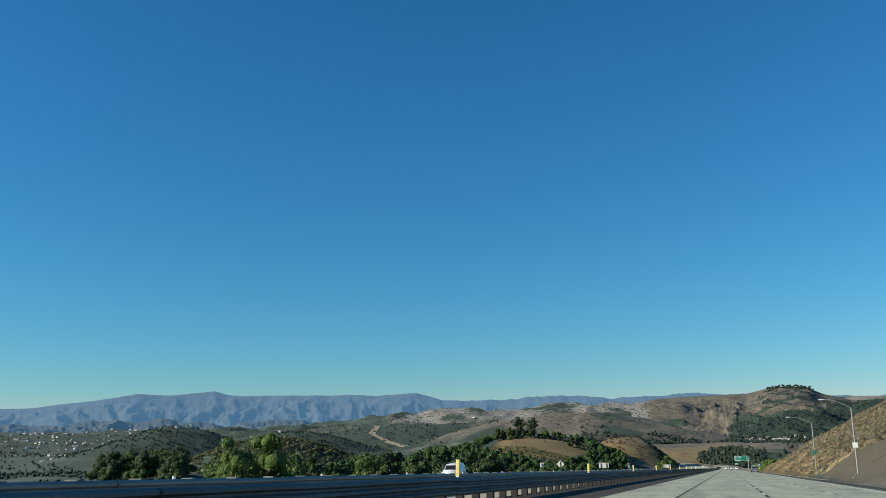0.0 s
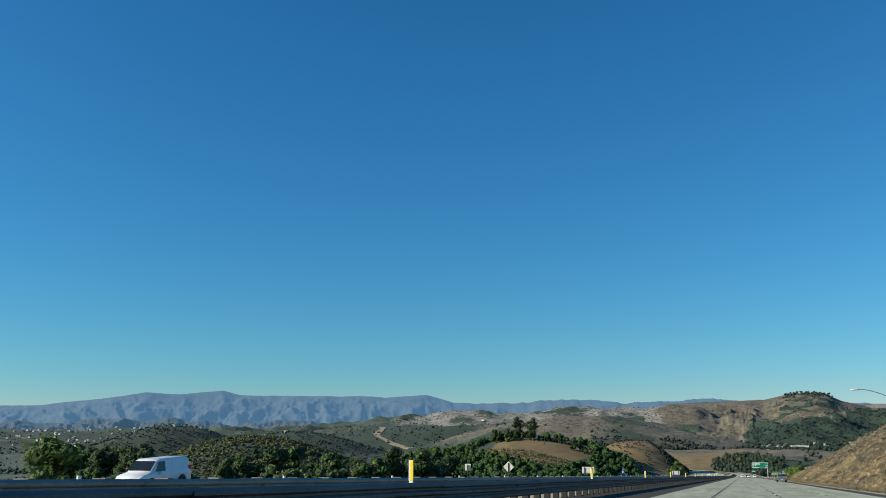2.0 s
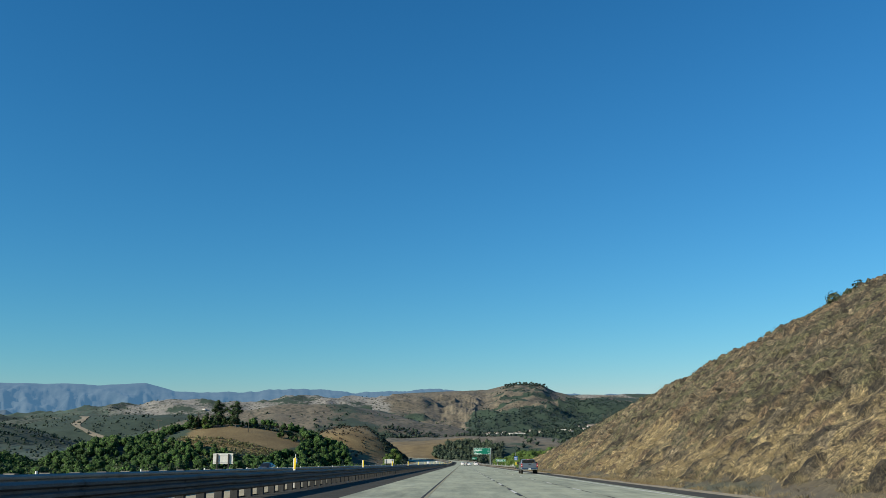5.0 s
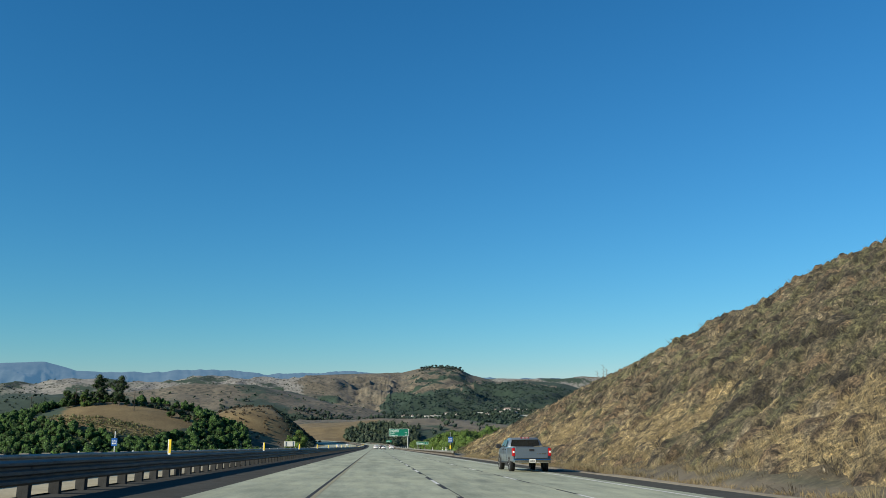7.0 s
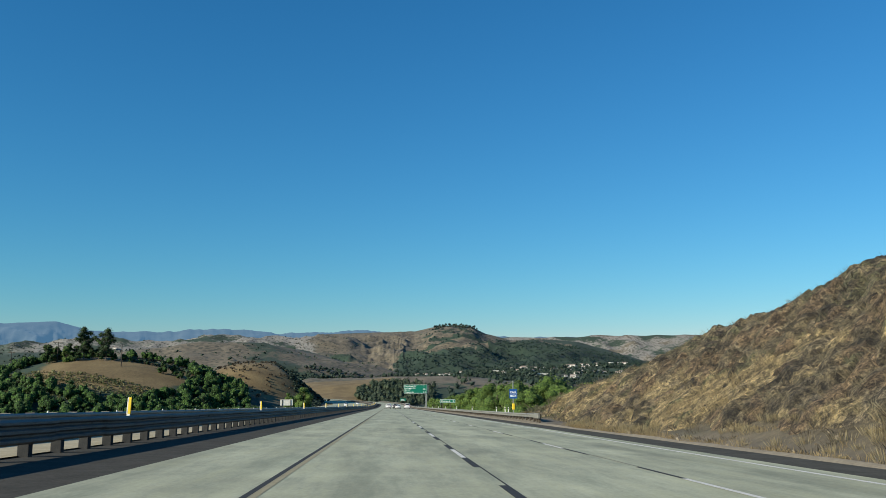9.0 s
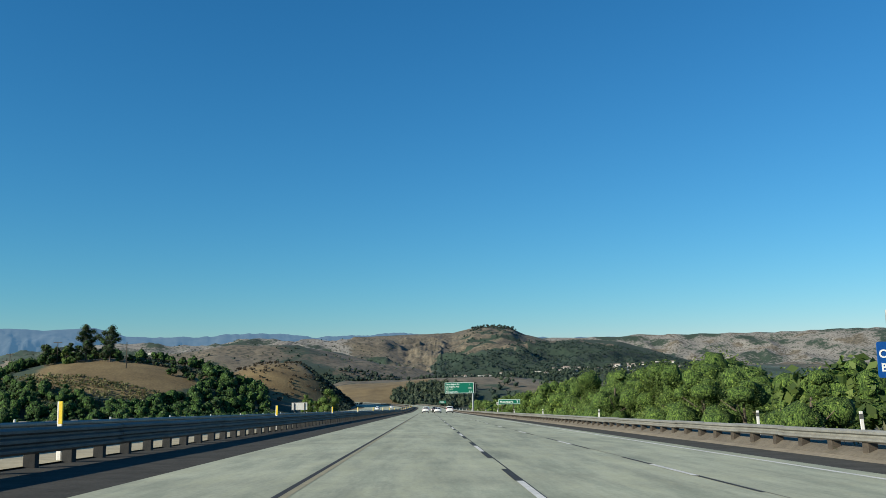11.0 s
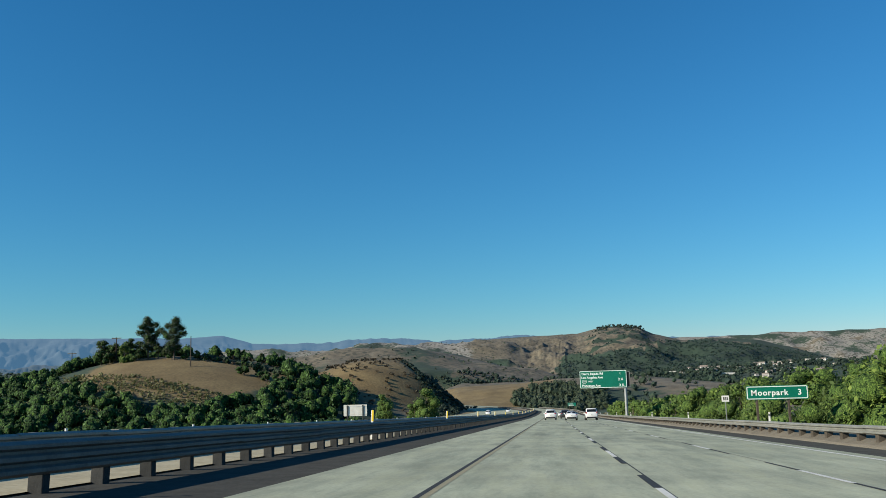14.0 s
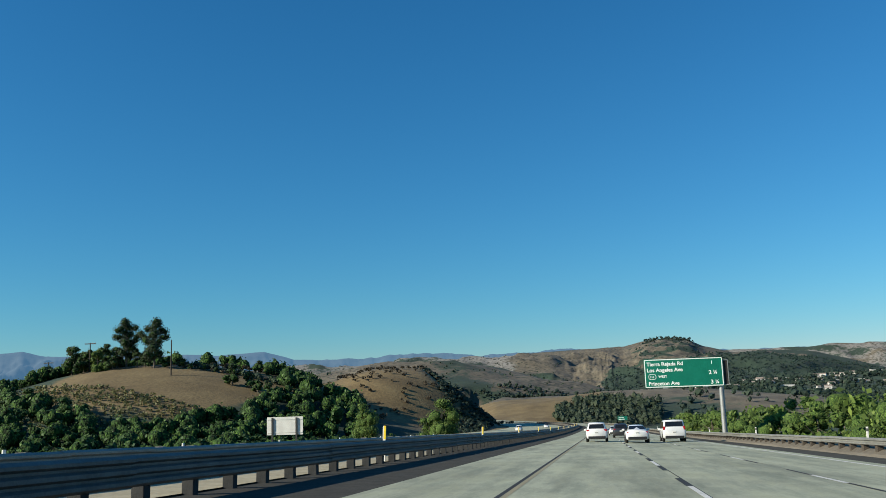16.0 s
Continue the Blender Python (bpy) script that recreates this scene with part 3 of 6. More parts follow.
def barrier(name, x, side, y0, y1, profile, mat, label, first_parts, top, steel):
    ob = thing(name, pose(0, 0, 0), label, "guard rail")
    pm, qm = panel_mesh("rail_panel", profile, 3.81, side, steel), post_mesh("post", side, mat, top, 0.15 if side > 0 else 0.2)
    rng = random.Random(int(abs(x) * 10))
    y, rest = y0, []
    while y < y1:
        m = on_road(x, y) @ pose(rng.uniform(-0.012, 0.012), 0, rng.uniform(-0.012, 0.012), 0, rng.uniform(-0.8, 0.8), 0)
        part("rail_panel", pm, None, ob, at=m)
        y += 3.81
    y, made = y0 + 0.9, 0
    lo, hi = first_parts
    while y < y1:
        m = on_road(x, y) @ pose(0, 0, 0, 0, rng.uniform(-1.5, 1.5), rng.uniform(-4, 4))
        if lo <= y < hi and made < 300:
            part("post", qm, None, ob, at=m)
            made += 1
        else:
            rest.append(m)
        y += 1.905
    if rest:
        vs, fs = [], []
        bm = boxed(*sorted((-0.30 * side, -0.004 * side)), -0.09, 0.09, -0.1, top)
        bm.verts.ensure_lookup_table()
        cs, ps = [v.co.copy() for v in bm.verts], [[v.index for v in f.verts] for f in bm.faces]
        bm.free()
        for m in rest:
            b = len(vs)
            vs += [tuple(m @ c) for c in cs]
            fs += [tuple(b + i for i in p) for p in ps]
        far = part("post_rest", mesh_from("post_rest", vs, fs, mat), None, ob)
        far["kind"] = "stuff"
    return ob


barrier("median_barrier", -7.70, 1, -40, 1040, PROFILE, m_post_dark, "grey three-wave steel median barrier on short posts, shaded side", (0, 572), 0.80, m_steel_shaded)
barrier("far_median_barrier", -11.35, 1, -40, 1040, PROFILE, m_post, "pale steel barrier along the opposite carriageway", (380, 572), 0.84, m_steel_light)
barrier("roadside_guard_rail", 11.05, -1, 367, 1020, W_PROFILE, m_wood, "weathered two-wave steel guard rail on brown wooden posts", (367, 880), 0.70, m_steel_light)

# verge under the roadside rail: pale dirt strip, then a low berm of dry tan soil
def strip(name, stops, y0, y1, mat, label, category, rise=0.0):
    ys = steps([(y0, 3.0), (y1, 0)])
    vs, fs, k = [], [], len(stops)
    rs = np.random.RandomState(33)
    for y in ys:
        for i, (x, z) in enumerate(stops):
            j = 0.0 if i in (0,) else 1.0
            if rise:
                full = float(smooth(y0 + 2, y0 + rise, y))
                z = z * full - 0.35 * (1 - full)
            vs.append((x + float(road_x(y)) + j * rs.uniform(-0.06, 0.06), y, float(road_z(y)) + CROSS * x + z + j * rs.uniform(-0.03, 0.03)))
    for r in range(len(ys) - 1):
        for i in range(k - 1):
            a = r * k + i
            fs.append((a, a + 1, a + k + 1, a + k))
    return tagged(new(name, mesh_from(name, vs, fs, mat, True)), label, category, kind="structure")


strip("ground_verge", [(10.5, -0.02), (10.7, 0.03), (10.9, 0.05)], 120, 1000, m_verge, "pale dusty strip beside the asphalt", "verge")
strip("ground_berm", [(10.78, 0.0), (10.95, 0.08), (11.3, 0.26), (12.2, 0.34), (13.4, 0.2), (15.0, -0.35), (18.5, -1.7)], 349, 1000, m_soil, "low berm of dry soil under the guard rail", "verge", 24.0)

# flared end of the roadside rail
end = thing("rail_end_terminal", on_road(11.05, 365.4), "dented steel end terminal of the guard rail", "rail terminal")
part("nose", boxed(-0.12, 0.10, -0.1, 1.6, 0.36, 0.74, bev=0.05), m_steel_light, end)
part("end_post", boxed(0.04, 0.2, 0.3, 0.46, -0.1, 0.7, bev=0.01), m_wood, end)
part("anchor_post", boxed(0.04, 0.2, 1.2, 1.36, -0.1, 0.7, bev=0.01), m_wood, end)

# reflectors on the far barrier
rf = boxed(-0.02, 0.02, -0.045, 0.045, 0.80, 0.885, bev=0.008)
first = thing("barrier_reflector", on_road(-11.42, 4), "small white reflector clipped on the steel barrier", "reflector", "barrier reflectors")
part("plate", rf, m_white, first)
for i in range(1, 78):
    copy_thing(first, on_road(-11.42, 4 + 7.62 * i))

# yellow and white flexible markers in the median
def marker(at):
    ob = thing("median_marker", at, "slim yellow and white plastic marker post", "marker post", "median markers")
    bm = bmesh.new()
    box(bm, -0.055, 0.055, -0.02, 0.02, 0, 0.86, bev=0.012)
    part("base", bm, m_white, ob, "white lower half")
    part("sleeve", boxed(-0.03, 0.062, -0.024, 0.024, 0.84, 1.36, bev=0.012), m_yellow, ob, "yellow upper sleeve")
    part("strip", boxed(-0.064, -0.028, -0.022, 0.022, 0.84, 1.36, bev=0.008), m_white, ob, "white reflective strip")
    return ob


mk = marker(on_road(-8.15, 504.5 - 29.17 * 17))
for i in range(-16, 15):
    copy_thing(mk, on_road(-8.15, 504.5 + 29.17 * i) @ pose(0, 0, 0, 0, random.uniform(-3, 3), 0))

# white roadside markers behind the right rail
dl = thing("roadside_marker", on_road(11.9, 398.0), "white plastic roadside marker post", "marker post", "roadside markers")
part("blade", boxed(-0.05, 0.05, -0.015, 0.015, 0, 1.15, bev=0.01), m_white, dl)
part("band", boxed(-0.052, 0.052, -0.018, 0.018, 0.95, 1.08), m_steel_shaded, dl, "grey reflective band")
for y in (388.5, 390.5, 427, 456, 485, 514, 543, 572, 601, 630, 660, 690, 720):
    copy_thing(dl, on_road(11.9, y) @ pose(0, 0, 0, 0, random.uniform(-4, 4), 0))


# ---- signs ----
def words(body, size, mat, parent, x, z, y, name="lettering", align="LEFT", spacing=1.0):
    cu = bpy.data.curves.new(name, "FONT")
    cu.body, cu.size, cu.align_x, cu.extrude, cu.space_character = body, size, align, 0.004, spacing
    cu.offset = size * 0.022
    tmp = bpy.data.objects.new("tmp", cu)
    scene.collection.objects.link(tmp)
    dg = bpy.context.evaluated_depsgraph_get()
    me = bpy.data.meshes.new_from_object(tmp.evaluated_get(dg))
    bpy.data.objects.remove(tmp)
    me.materials.clear()
    me.materials.append(mat)
    return part(name, me, mat, parent, at=pose(x, y, z, 90, 0, 0))


def frame_ring(x0, x1, z0, z1, w, y0, y1, r=0.12):
    """A rounded border as a ring of bars, in the x-z plane."""
    bm = bmesh.new()
    for a, b, c, d in ((x0 + r, x1 - r, z0, z0 + w), (x0 + r, x1 - r, z1 - w, z1), (x0, x0 + w, z0 + r, z1 - r), (x1 - w, x1, z0 + r, z1 - r)):
        box(bm, a, b, y0, y1, c, d)
    for cx, cz, s in ((x0 + r, z0 + r, 180), (x1 - r, z0 + r, 270), (x1 - r, z1 - r, 0), (x0 + r, z1 - r, 90)):
        vs = []
        for i in range(7):
            a = radians(s + 15 * i)
            vs.append([bm.verts.new((cx + q * math.cos(a), y, cz + q * math.sin(a))) for q, y in ((r, y0), (r - w, y0), (r - w, y1), (r, y1))])
        for p, q in zip(vs, vs[1:]):
            for k in range(4):
                bm.faces.new((p[k], p[(k + 1) % 4], q[(k + 1) % 4], q[k]))
    bmesh.ops.recalc_face_normals(bm, faces=bm.faces)
    return bm


def plate(x0, x1, z0, z1, y0, y1, r=0.15):
    """A sign plate with rounded corners."""
    bm = bmesh.new()
    ring = []
    for cx, cz, s in ((x0 + r, z0 + r, 180), (x1 - r, z0 + r, 270), (x1 - r, z1 - r, 0), (x0 + r, z1 - r, 90)):
        ring += [(cx + r * math.cos(radians(s + 22.5 * i)), cz + r * math.sin(radians(s + 22.5 * i))) for i in range(5)]
    lo, hi = [bm.verts.new((x, y0, z)) for x, z in ring], [bm.verts.new((x, y1, z)) for x, z in ring]
    bm.faces.new(lo), bm.faces.new(hi)
    for i in range(len(ring)):
        j = (i + 1) % len(ring)
        bm.faces.new((lo[i], lo[j], hi[j], hi[i]))
    bmesh.ops.recalc_face_normals(bm, faces=bm.faces)
    return bm


gz = float(road_z(634))
guide = thing("guide_sign", pose(0, 634, gz), "large green freeway guide sign on one steel post", "road sign")
part("panel", plate(5.55, 14.35, 5.55, 8.82, -0.06, 0.0), m_green, guide)
part("border", frame_ring(5.59, 14.31, 5.59, 8.78, 0.09, -0.07, -0.058), m_letter, guide, "white border")
for text, x, z in (("Tierra Rejada Rd", 5.85, 8.05), ("Los Angeles Ave", 5.85, 7.36), ("Princeton Ave", 5.95, 5.83)):
    words(text, 0.60, m_letter, guide, x, z, -0.066)
words("WEST", 0.38, m_letter, guide, 7.1, 6.68, -0.066)
words("1", 0.55, m_letter, guide, 13.0, 8.05, -0.066)
words("2 \u00bc", 0.62, m_letter, guide, 12.75, 6.92, -0.066)
words("3 \u00bc", 0.62, m_letter, guide, 12.9, 5.83, -0.066)
part("route_shield", frame_ring(6.0, 6.86, 6.48, 7.12, 0.05, -0.07, -0.058, 0.25), m_letter, guide, "white outlined route shield")
words("118", 0.3, m_letter, guide, 6.16, 6.68, -0.066)
part("post", rod(bmesh.new(), (14.05, 0.35, -1.2), (14.05, 0.35, 8.3), 0.30, 0.26, 20), m_pole, guide, "round steel post")
for z in (5.9, 7.2, 8.4):
    part("beam", boxed(5.9, 14.3, 0.02, 0.14, z - 0.07, z + 0.07, bev=0.01), m_pole, guide)
part("walkway_end", frame_ring(14.35, 14.95, 5.6, 8.5, 0.07, 0.05, 0.12, 0.08), m_pole, guide, "steel end frame behind the panel")
part("walkway_back", boxed(14.42, 14.88, 0.12, 0.16, 5.7, 8.4), m_seam, guide)
for x in (7.85, 12.3):
    part("bracket", boxed(x - 0.28, x + 0.28, -0.22, 0.1, 5.42, 5.56, bev=0.02), m_pole, guide)

mz = float(road_z(523.8))
town = thing("town_sign", pose(0, 523.8, mz), "green place name sign on two wooden posts", "road sign")
part("panel", plate(12.84, 16.75, 1.70, 2.60, -0.03, 0.0, 0.1), m_green, town)
part("border", frame_ring(12.88, 16.71, 1.74, 2.56, 0.05, -0.036, -0.028, 0.1), m_letter, town, "white border")
words("Moorpark", 0.51, m_letter, town, 13.13, 1.98, -0.034, spacing=1.15)
words("3", 0.51, m_letter, town, 16.08, 1.98, -0.034)
for x in (13.5, 15.5):
    part("post", boxed(x - 0.07, x + 0.07, 0.0, 0.14, -2.6, 2.5, bev=0.01), m_wood, town)

rt = thing("route_sign", pose(0, 536, float(road_z(536))), "small white roadside sign with grey letters on a post", "road sign")
part("panel", plate(13.5, 14.07, 1.72, 2.2, -0.012, 0.0, 0.04), m_white, rt)
for k, (a, b) in enumerate(((13.62, 13.72), (13.78, 13.86), (13.9, 13.97))):
    part("text_bar", boxed(a, b, -0.018, -0.012, 1.84, 2.08), m_seam, rt)
part("post", boxed(13.75, 13.82, 0.0, 0.06, -2.2, 2.15), m_pole, rt)

cz = float(road_z(390.3))
cb = thing("call_box_sign", pose(0, 390.3, cz), "blue call box sign with white words on a thin post", "road sign")
part("panel", plate(12.3, 13.1, 1.8, 2.75, -0.015, 0.0, 0.06), m_blue, cb)
words("CALL", 0.3, m_letter, cb, 12.7, 2.33, -0.02, align="CENTER")
words("BOX", 0.3, m_letter, cb, 12.7, 1.97, -0.02, align="CENTER")
part("post", rod(bmesh.new(), (12.7, 0.06, -1.0), (12.7, 0.06, 3.6), 0.05), m_pole, cb)
part("call_box", boxed(12.58, 12.82, -0.16, 0.04, 0.7, 1.3, bev=0.03), m_yellow, cb, "yellow telephone box")

cz = float(road_z(360)) + 0.25
cl = thing("call_box_sign", pose(0, 360, cz), "blue call box sign on a white post beyond the opposite lanes", "road sign")
part("panel", plate(-35.93, -35.16, 1.2, 2.25, -0.015, 0.0, 0.06), m_blue, cl)
words("CALL", 0.28, m_letter, cl, -35.55, 1.82, -0.02, align="CENTER")
words("BOX", 0.28, m_letter, cl, -35.55, 1.45, -0.02, align="CENTER")
part("post", rod(bmesh.new(), (-35.5, 0.06, -0.4), (-35.5, 0.06, 3.15), 0.06), m_white, cl)


def board(x0, x1, y, top, bottom, posts, label):
    z = float(road_z(y))
    ob = thing("sign_back", pose(0, y, z), label, "road sign")
    part("panel", plate(x0, x1, bottom, top, 0.0, 0.03, 0.06), m_sheet, ob, "bare pale metal back")
    for zz in (bottom + 0.3, top - 0.3):
        part("brace", boxed(x0 + 0.1, x1 - 0.1, -0.05, 0.0, zz - 0.04, zz + 0.04), m_sheet, ob)
    for x in posts:
        w = 0.1 if len(posts) > 1 else 0.045
        part("post", boxed(x - w, x + w, -0.2, -0.05, -1.2, top - 0.1, bev=0.01), m_post_dark, ob, "dark wooden post")
    return ob


board(-40.45, -35.8, 634, 3.58, 1.40, (-39.7, -36.6), "back of a wide pale sign on two dark posts")
board(-41.3, -38.0, 318, 3.1, 1.42, (-40.6, -38.7), "back of a pale sign on two posts beyond the freeway")
board(-37.1, -36.3, 195.7, 2.45, 1.55, (-36.7,), "back of a small white sign on a post")
dz = float(road_z(221.4))
dm = thing("warning_sign", pose(-37.33, 221.4, dz), "back of a diamond warning sign on a post", "road sign")
bm = plate(-0.66, 0.66, -0.66, 0.66, 0.0, 0.02, 0.05)
bmesh.ops.rotate(bm, verts=bm.verts, cent=(0, 0, 0), matrix=Matrix.Rotation(radians(45), 3, "Y"))
bmesh.ops.translate(bm, verts=bm.verts, vec=(0, 0, 2.25))
part("panel", bm, m_sheet, dm, "pale metal back")
part("post", boxed(-0.06, 0.06, -0.12, 0.0, -1.2, 2.9), m_post_dark, dm)
fs = thing("distance_sign", on_road(11.5, 905), "small green sign beside the far bend", "road sign")
part("panel", plate(-2.0, 2.0, 2.2, 3.8, -0.03, 0.0, 0.1), m_green, fs)
for a, b, z in ((-1.6, 0.6, 3.2), (-1.6, 1.0, 2.6)):
    part("text_bar", boxed(a, b, -0.04, -0.03, z - 0.12, z + 0.12), m_letter, fs)
for x in (-1.2, 1.2):
    part("post", boxed(x - 0.08, x + 0.08, 0, 0.12, -0.5, 3.6), m_wood, fs)


def street_lamp(x, y, height, reach, label):
    z = float(land(x, y))
    ob = thing("street_lamp", pose(x, y, z), label, "street lamp", "lamps on the slope")
    part("pole", rod(bmesh.new(), (0, 0, -0.3), (0, 0, height), 0.11, 0.07, 12), m_pole, ob)
    bm = bmesh.new()
    pts = [(-reach * u, 0, height + 1.1 * math.sin(u * 1.57)) for u in (0, 0.2, 0.4, 0.6, 0.8, 1.0)]
    for a, b in zip(pts, pts[1:]):
        rod(bm, a, b, 0.045, 0.04, 8)
    part("arm", bm, m_pole, ob)
    bm = bmesh.new()
    bmesh.ops.create_uvsphere(bm, u_segments=12, v_segments=8, radius=1, matrix=Matrix.Translation((-reach - 0.3, 0, height + 1.08)) @ Matrix.Diagonal((0.42, 0.16, 0.09, 1)))
    part("head", bm, m_sheet, ob, "flat cobra lamp head")
    part("tag", boxed(-0.3, 0.3, -0.14, -0.1, 3.0, 3.6), m_green if y > 150 else m_white, ob, "small sign strapped to the pole")
    return ob


street_lamp(14.1, 167, 1.5 - float(land(14.1, 167)), 3.2, "grey steel freeway lamp with a curved arm")
street_lamp(15.3, 128, 3.1 - float(land(15.3, 128)), 2.9, "tall grey steel freeway lamp with a white tag")


def utility_pole(x, y, top, arms):
    z = float(land(x, y))
    ob = thing("utility_pole", pose(x, y, z), "dark wooden utility pole with crossarm on the hilltop", "utility pole", "utility poles")
    part("pole", rod(bmesh.new(), (0, 0, -0.5), (0, 0, top - z), 0.3, 0.2, 8), m_wood, ob)
    for h in arms:
        part("crossarm", boxed(-2.4, 2.4, -0.14, 0.14, top - z - h - 0.18, top - z - h + 0.18), m_wood, ob)
        for x in (-2.3, -1.0, 1.0, 2.3):
            part("insulator", rod(bmesh.new(), (x, 0, top - z - h), (x, 0, top - z - h + 0.5), 0.1, 0.07, 6), m_pole, ob)
    return ob


utility_pole(-206.6, 863.5, 7.0, (0.4,))
utility_pole(-163.5, 850, 5.6, ())
utility_pole(-250, 900, 2.0, (0.5,))

# ---- vegetation ----
def foliage(name, dark, mid, light, rough=0.75, glow=0.25):
    """Leaves that differ one by one and tree by tree, and let some light through."""
    m, nt, b = material(name, rough)
    g, info = nt.nodes.new("ShaderNodeNewGeometry"), nt.nodes.new("ShaderNodeObjectInfo")
    col = ramp(nt, g.outputs["Random Per Island"], [(0.0, dark), (0.55, mid), (1.0, light)])
    shade = ramp(nt, info.outputs["Random"], [(0, (0.7, 0.72, 0.75)), (0.5, (1, 1, 1)), (1, (1.3, 1.25, 1.05))])
    col = blend(nt, 1.0, col, shade, "MULTIPLY")
    nt.links.new(col, b.inputs["Base Color"])
    tr = node(nt, "ShaderNodeBsdfTranslucent", {"Color": col})
    mix = node(nt, "ShaderNodeMixShader", {0: glow, 1: b.outputs[0], 2: tr.outputs[0]})
    nt.links.new(mix.outputs[0], nt.nodes["Material Output"].inputs["Surface"])
    return m


m_oak = foliage("oak_leaves", (0.022, 0.036, 0.016), (0.05, 0.072, 0.03), (0.09, 0.112, 0.048))
m_orchard = foliage("orchard_leaves", (0.018, 0.048, 0.016), (0.048, 0.1, 0.032), (0.085, 0.15, 0.048))
m_pepper = foliage("pepper_leaves", (0.048, 0.086, 0.018), (0.11, 0.175, 0.038), (0.195, 0.27, 0.06), glow=0.4)
m_gum = foliage("eucalyptus_leaves", (0.014, 0.03, 0.016), (0.034, 0.058, 0.03), (0.06, 0.086, 0.042))
m_sage = foliage("grey_scrub", (0.068, 0.060, 0.038), (0.133, 0.118, 0.075), (0.21, 0.187, 0.12), 0.95, 0.15)
m_rust = foliage("rusty_scrub", (0.05, 0.042, 0.029), (0.105, 0.088, 0.061), (0.16, 0.137, 0.097), 0.95, 0.15)
m_olive = foliage("olive_scrub", (0.045, 0.05, 0.028), (0.095, 0.1, 0.056), (0.15, 0.155, 0.09), 0.95, 0.15)
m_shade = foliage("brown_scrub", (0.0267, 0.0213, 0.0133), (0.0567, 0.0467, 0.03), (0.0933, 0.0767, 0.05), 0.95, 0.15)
m_pale = foliage("bunch_grass_blades", (0.2, 0.157, 0.08), (0.3, 0.247, 0.133), (0.387, 0.327, 0.193), 0.9, 0.25)
m_straw = foliage("dry_grass_blades", (0.16, 0.117, 0.0533), (0.253, 0.19, 0.0933), (0.347, 0.273, 0.143), 0.9, 0.25)
m_far_tree = foliage("far_foliage", (0.01, 0.026, 0.018), (0.02, 0.044, 0.028), (0.036, 0.062, 0.035))
m_hill_tree = foliage("hill_grove_foliage", (0.009, 0.03, 0.022), (0.014, 0.04, 0.03), (0.024, 0.054, 0.038))
m_hill_scrub = foliage("hilltop_scrub_leaves", (0.075, 0.08, 0.032), (0.13, 0.135, 0.055), (0.19, 0.19, 0.085))
m_shrub = foliage('yellow_green_shrub', (0.03, 0.04, 0.015), (0.066, 0.08, 0.027), (0.12, 0.13, 0.05))
m_rust_stem = simple("dry_stem", (0.10, 0.075, 0.05), (0.17, 0.13, 0.09), 3.0, 0.95)
m_bark = simple("bark", (0.0667, 0.0533, 0.04), (0.147, 0.12, 0.0933), 3.0, 0.95, 0.0, 0.5)


def leaves(rs, centres, size, aspect=0.5, droop=0.0, out=None):
    """Leaf quads round the centres, as vertices and faces."""
    n = len(centres)
    a = rs.normal(size=(n, 3))
    if droop:
        a = a * (1 - droop) + np.array([0, 0, -1.0]) * droop * 2
    a /= np.linalg.norm(a, axis=1)[:, None]
    b = np.cross(a, rs.normal(size=(n, 3)))
    if out is not None:
        face = out + 0.42 * rs.normal(size=(n, 3))
        face /= np.linalg.norm(face, axis=1)[:, None]
        a = np.cross(face, a)
        a /= np.linalg.norm(a, axis=1)[:, None]
        b = np.cross(face, a)
        if droop:
            a, b = b, a
    b /= np.linalg.norm(b, axis=1)[:, None]
    s = size * rs.uniform(0.6, 1.35, n)[:, None]
    p = [centres - a * s, centres + b * s * aspect, centres + a * s, centres - b * s * aspect]
    vs = np.stack(p, 1).reshape(-1, 3)
    return vs, np.arange(n * 4).reshape(n, 4)


def shell(rs, n, centre, radii, inner=0.55):
    d = rs.normal(size=(n, 3))
    d /= np.linalg.norm(d, axis=1)[:, None]
    return np.array(centre) + d * np.array(radii) * rs.uniform(inner, 1.0, n)[:, None] ** 0.7


def ball(detail):
    bm = bmesh.new()
    bmesh.ops.create_icosphere(bm, subdivisions=detail, radius=1)
    bm.verts.ensure_lookup_table()
    out = np.array([v.co[:] for v in bm.verts]), np.array([[v.index for v in f.verts] for f in bm.faces])
    bm.free()
    return out


COARSE, FINE = ball(1), ball(2)


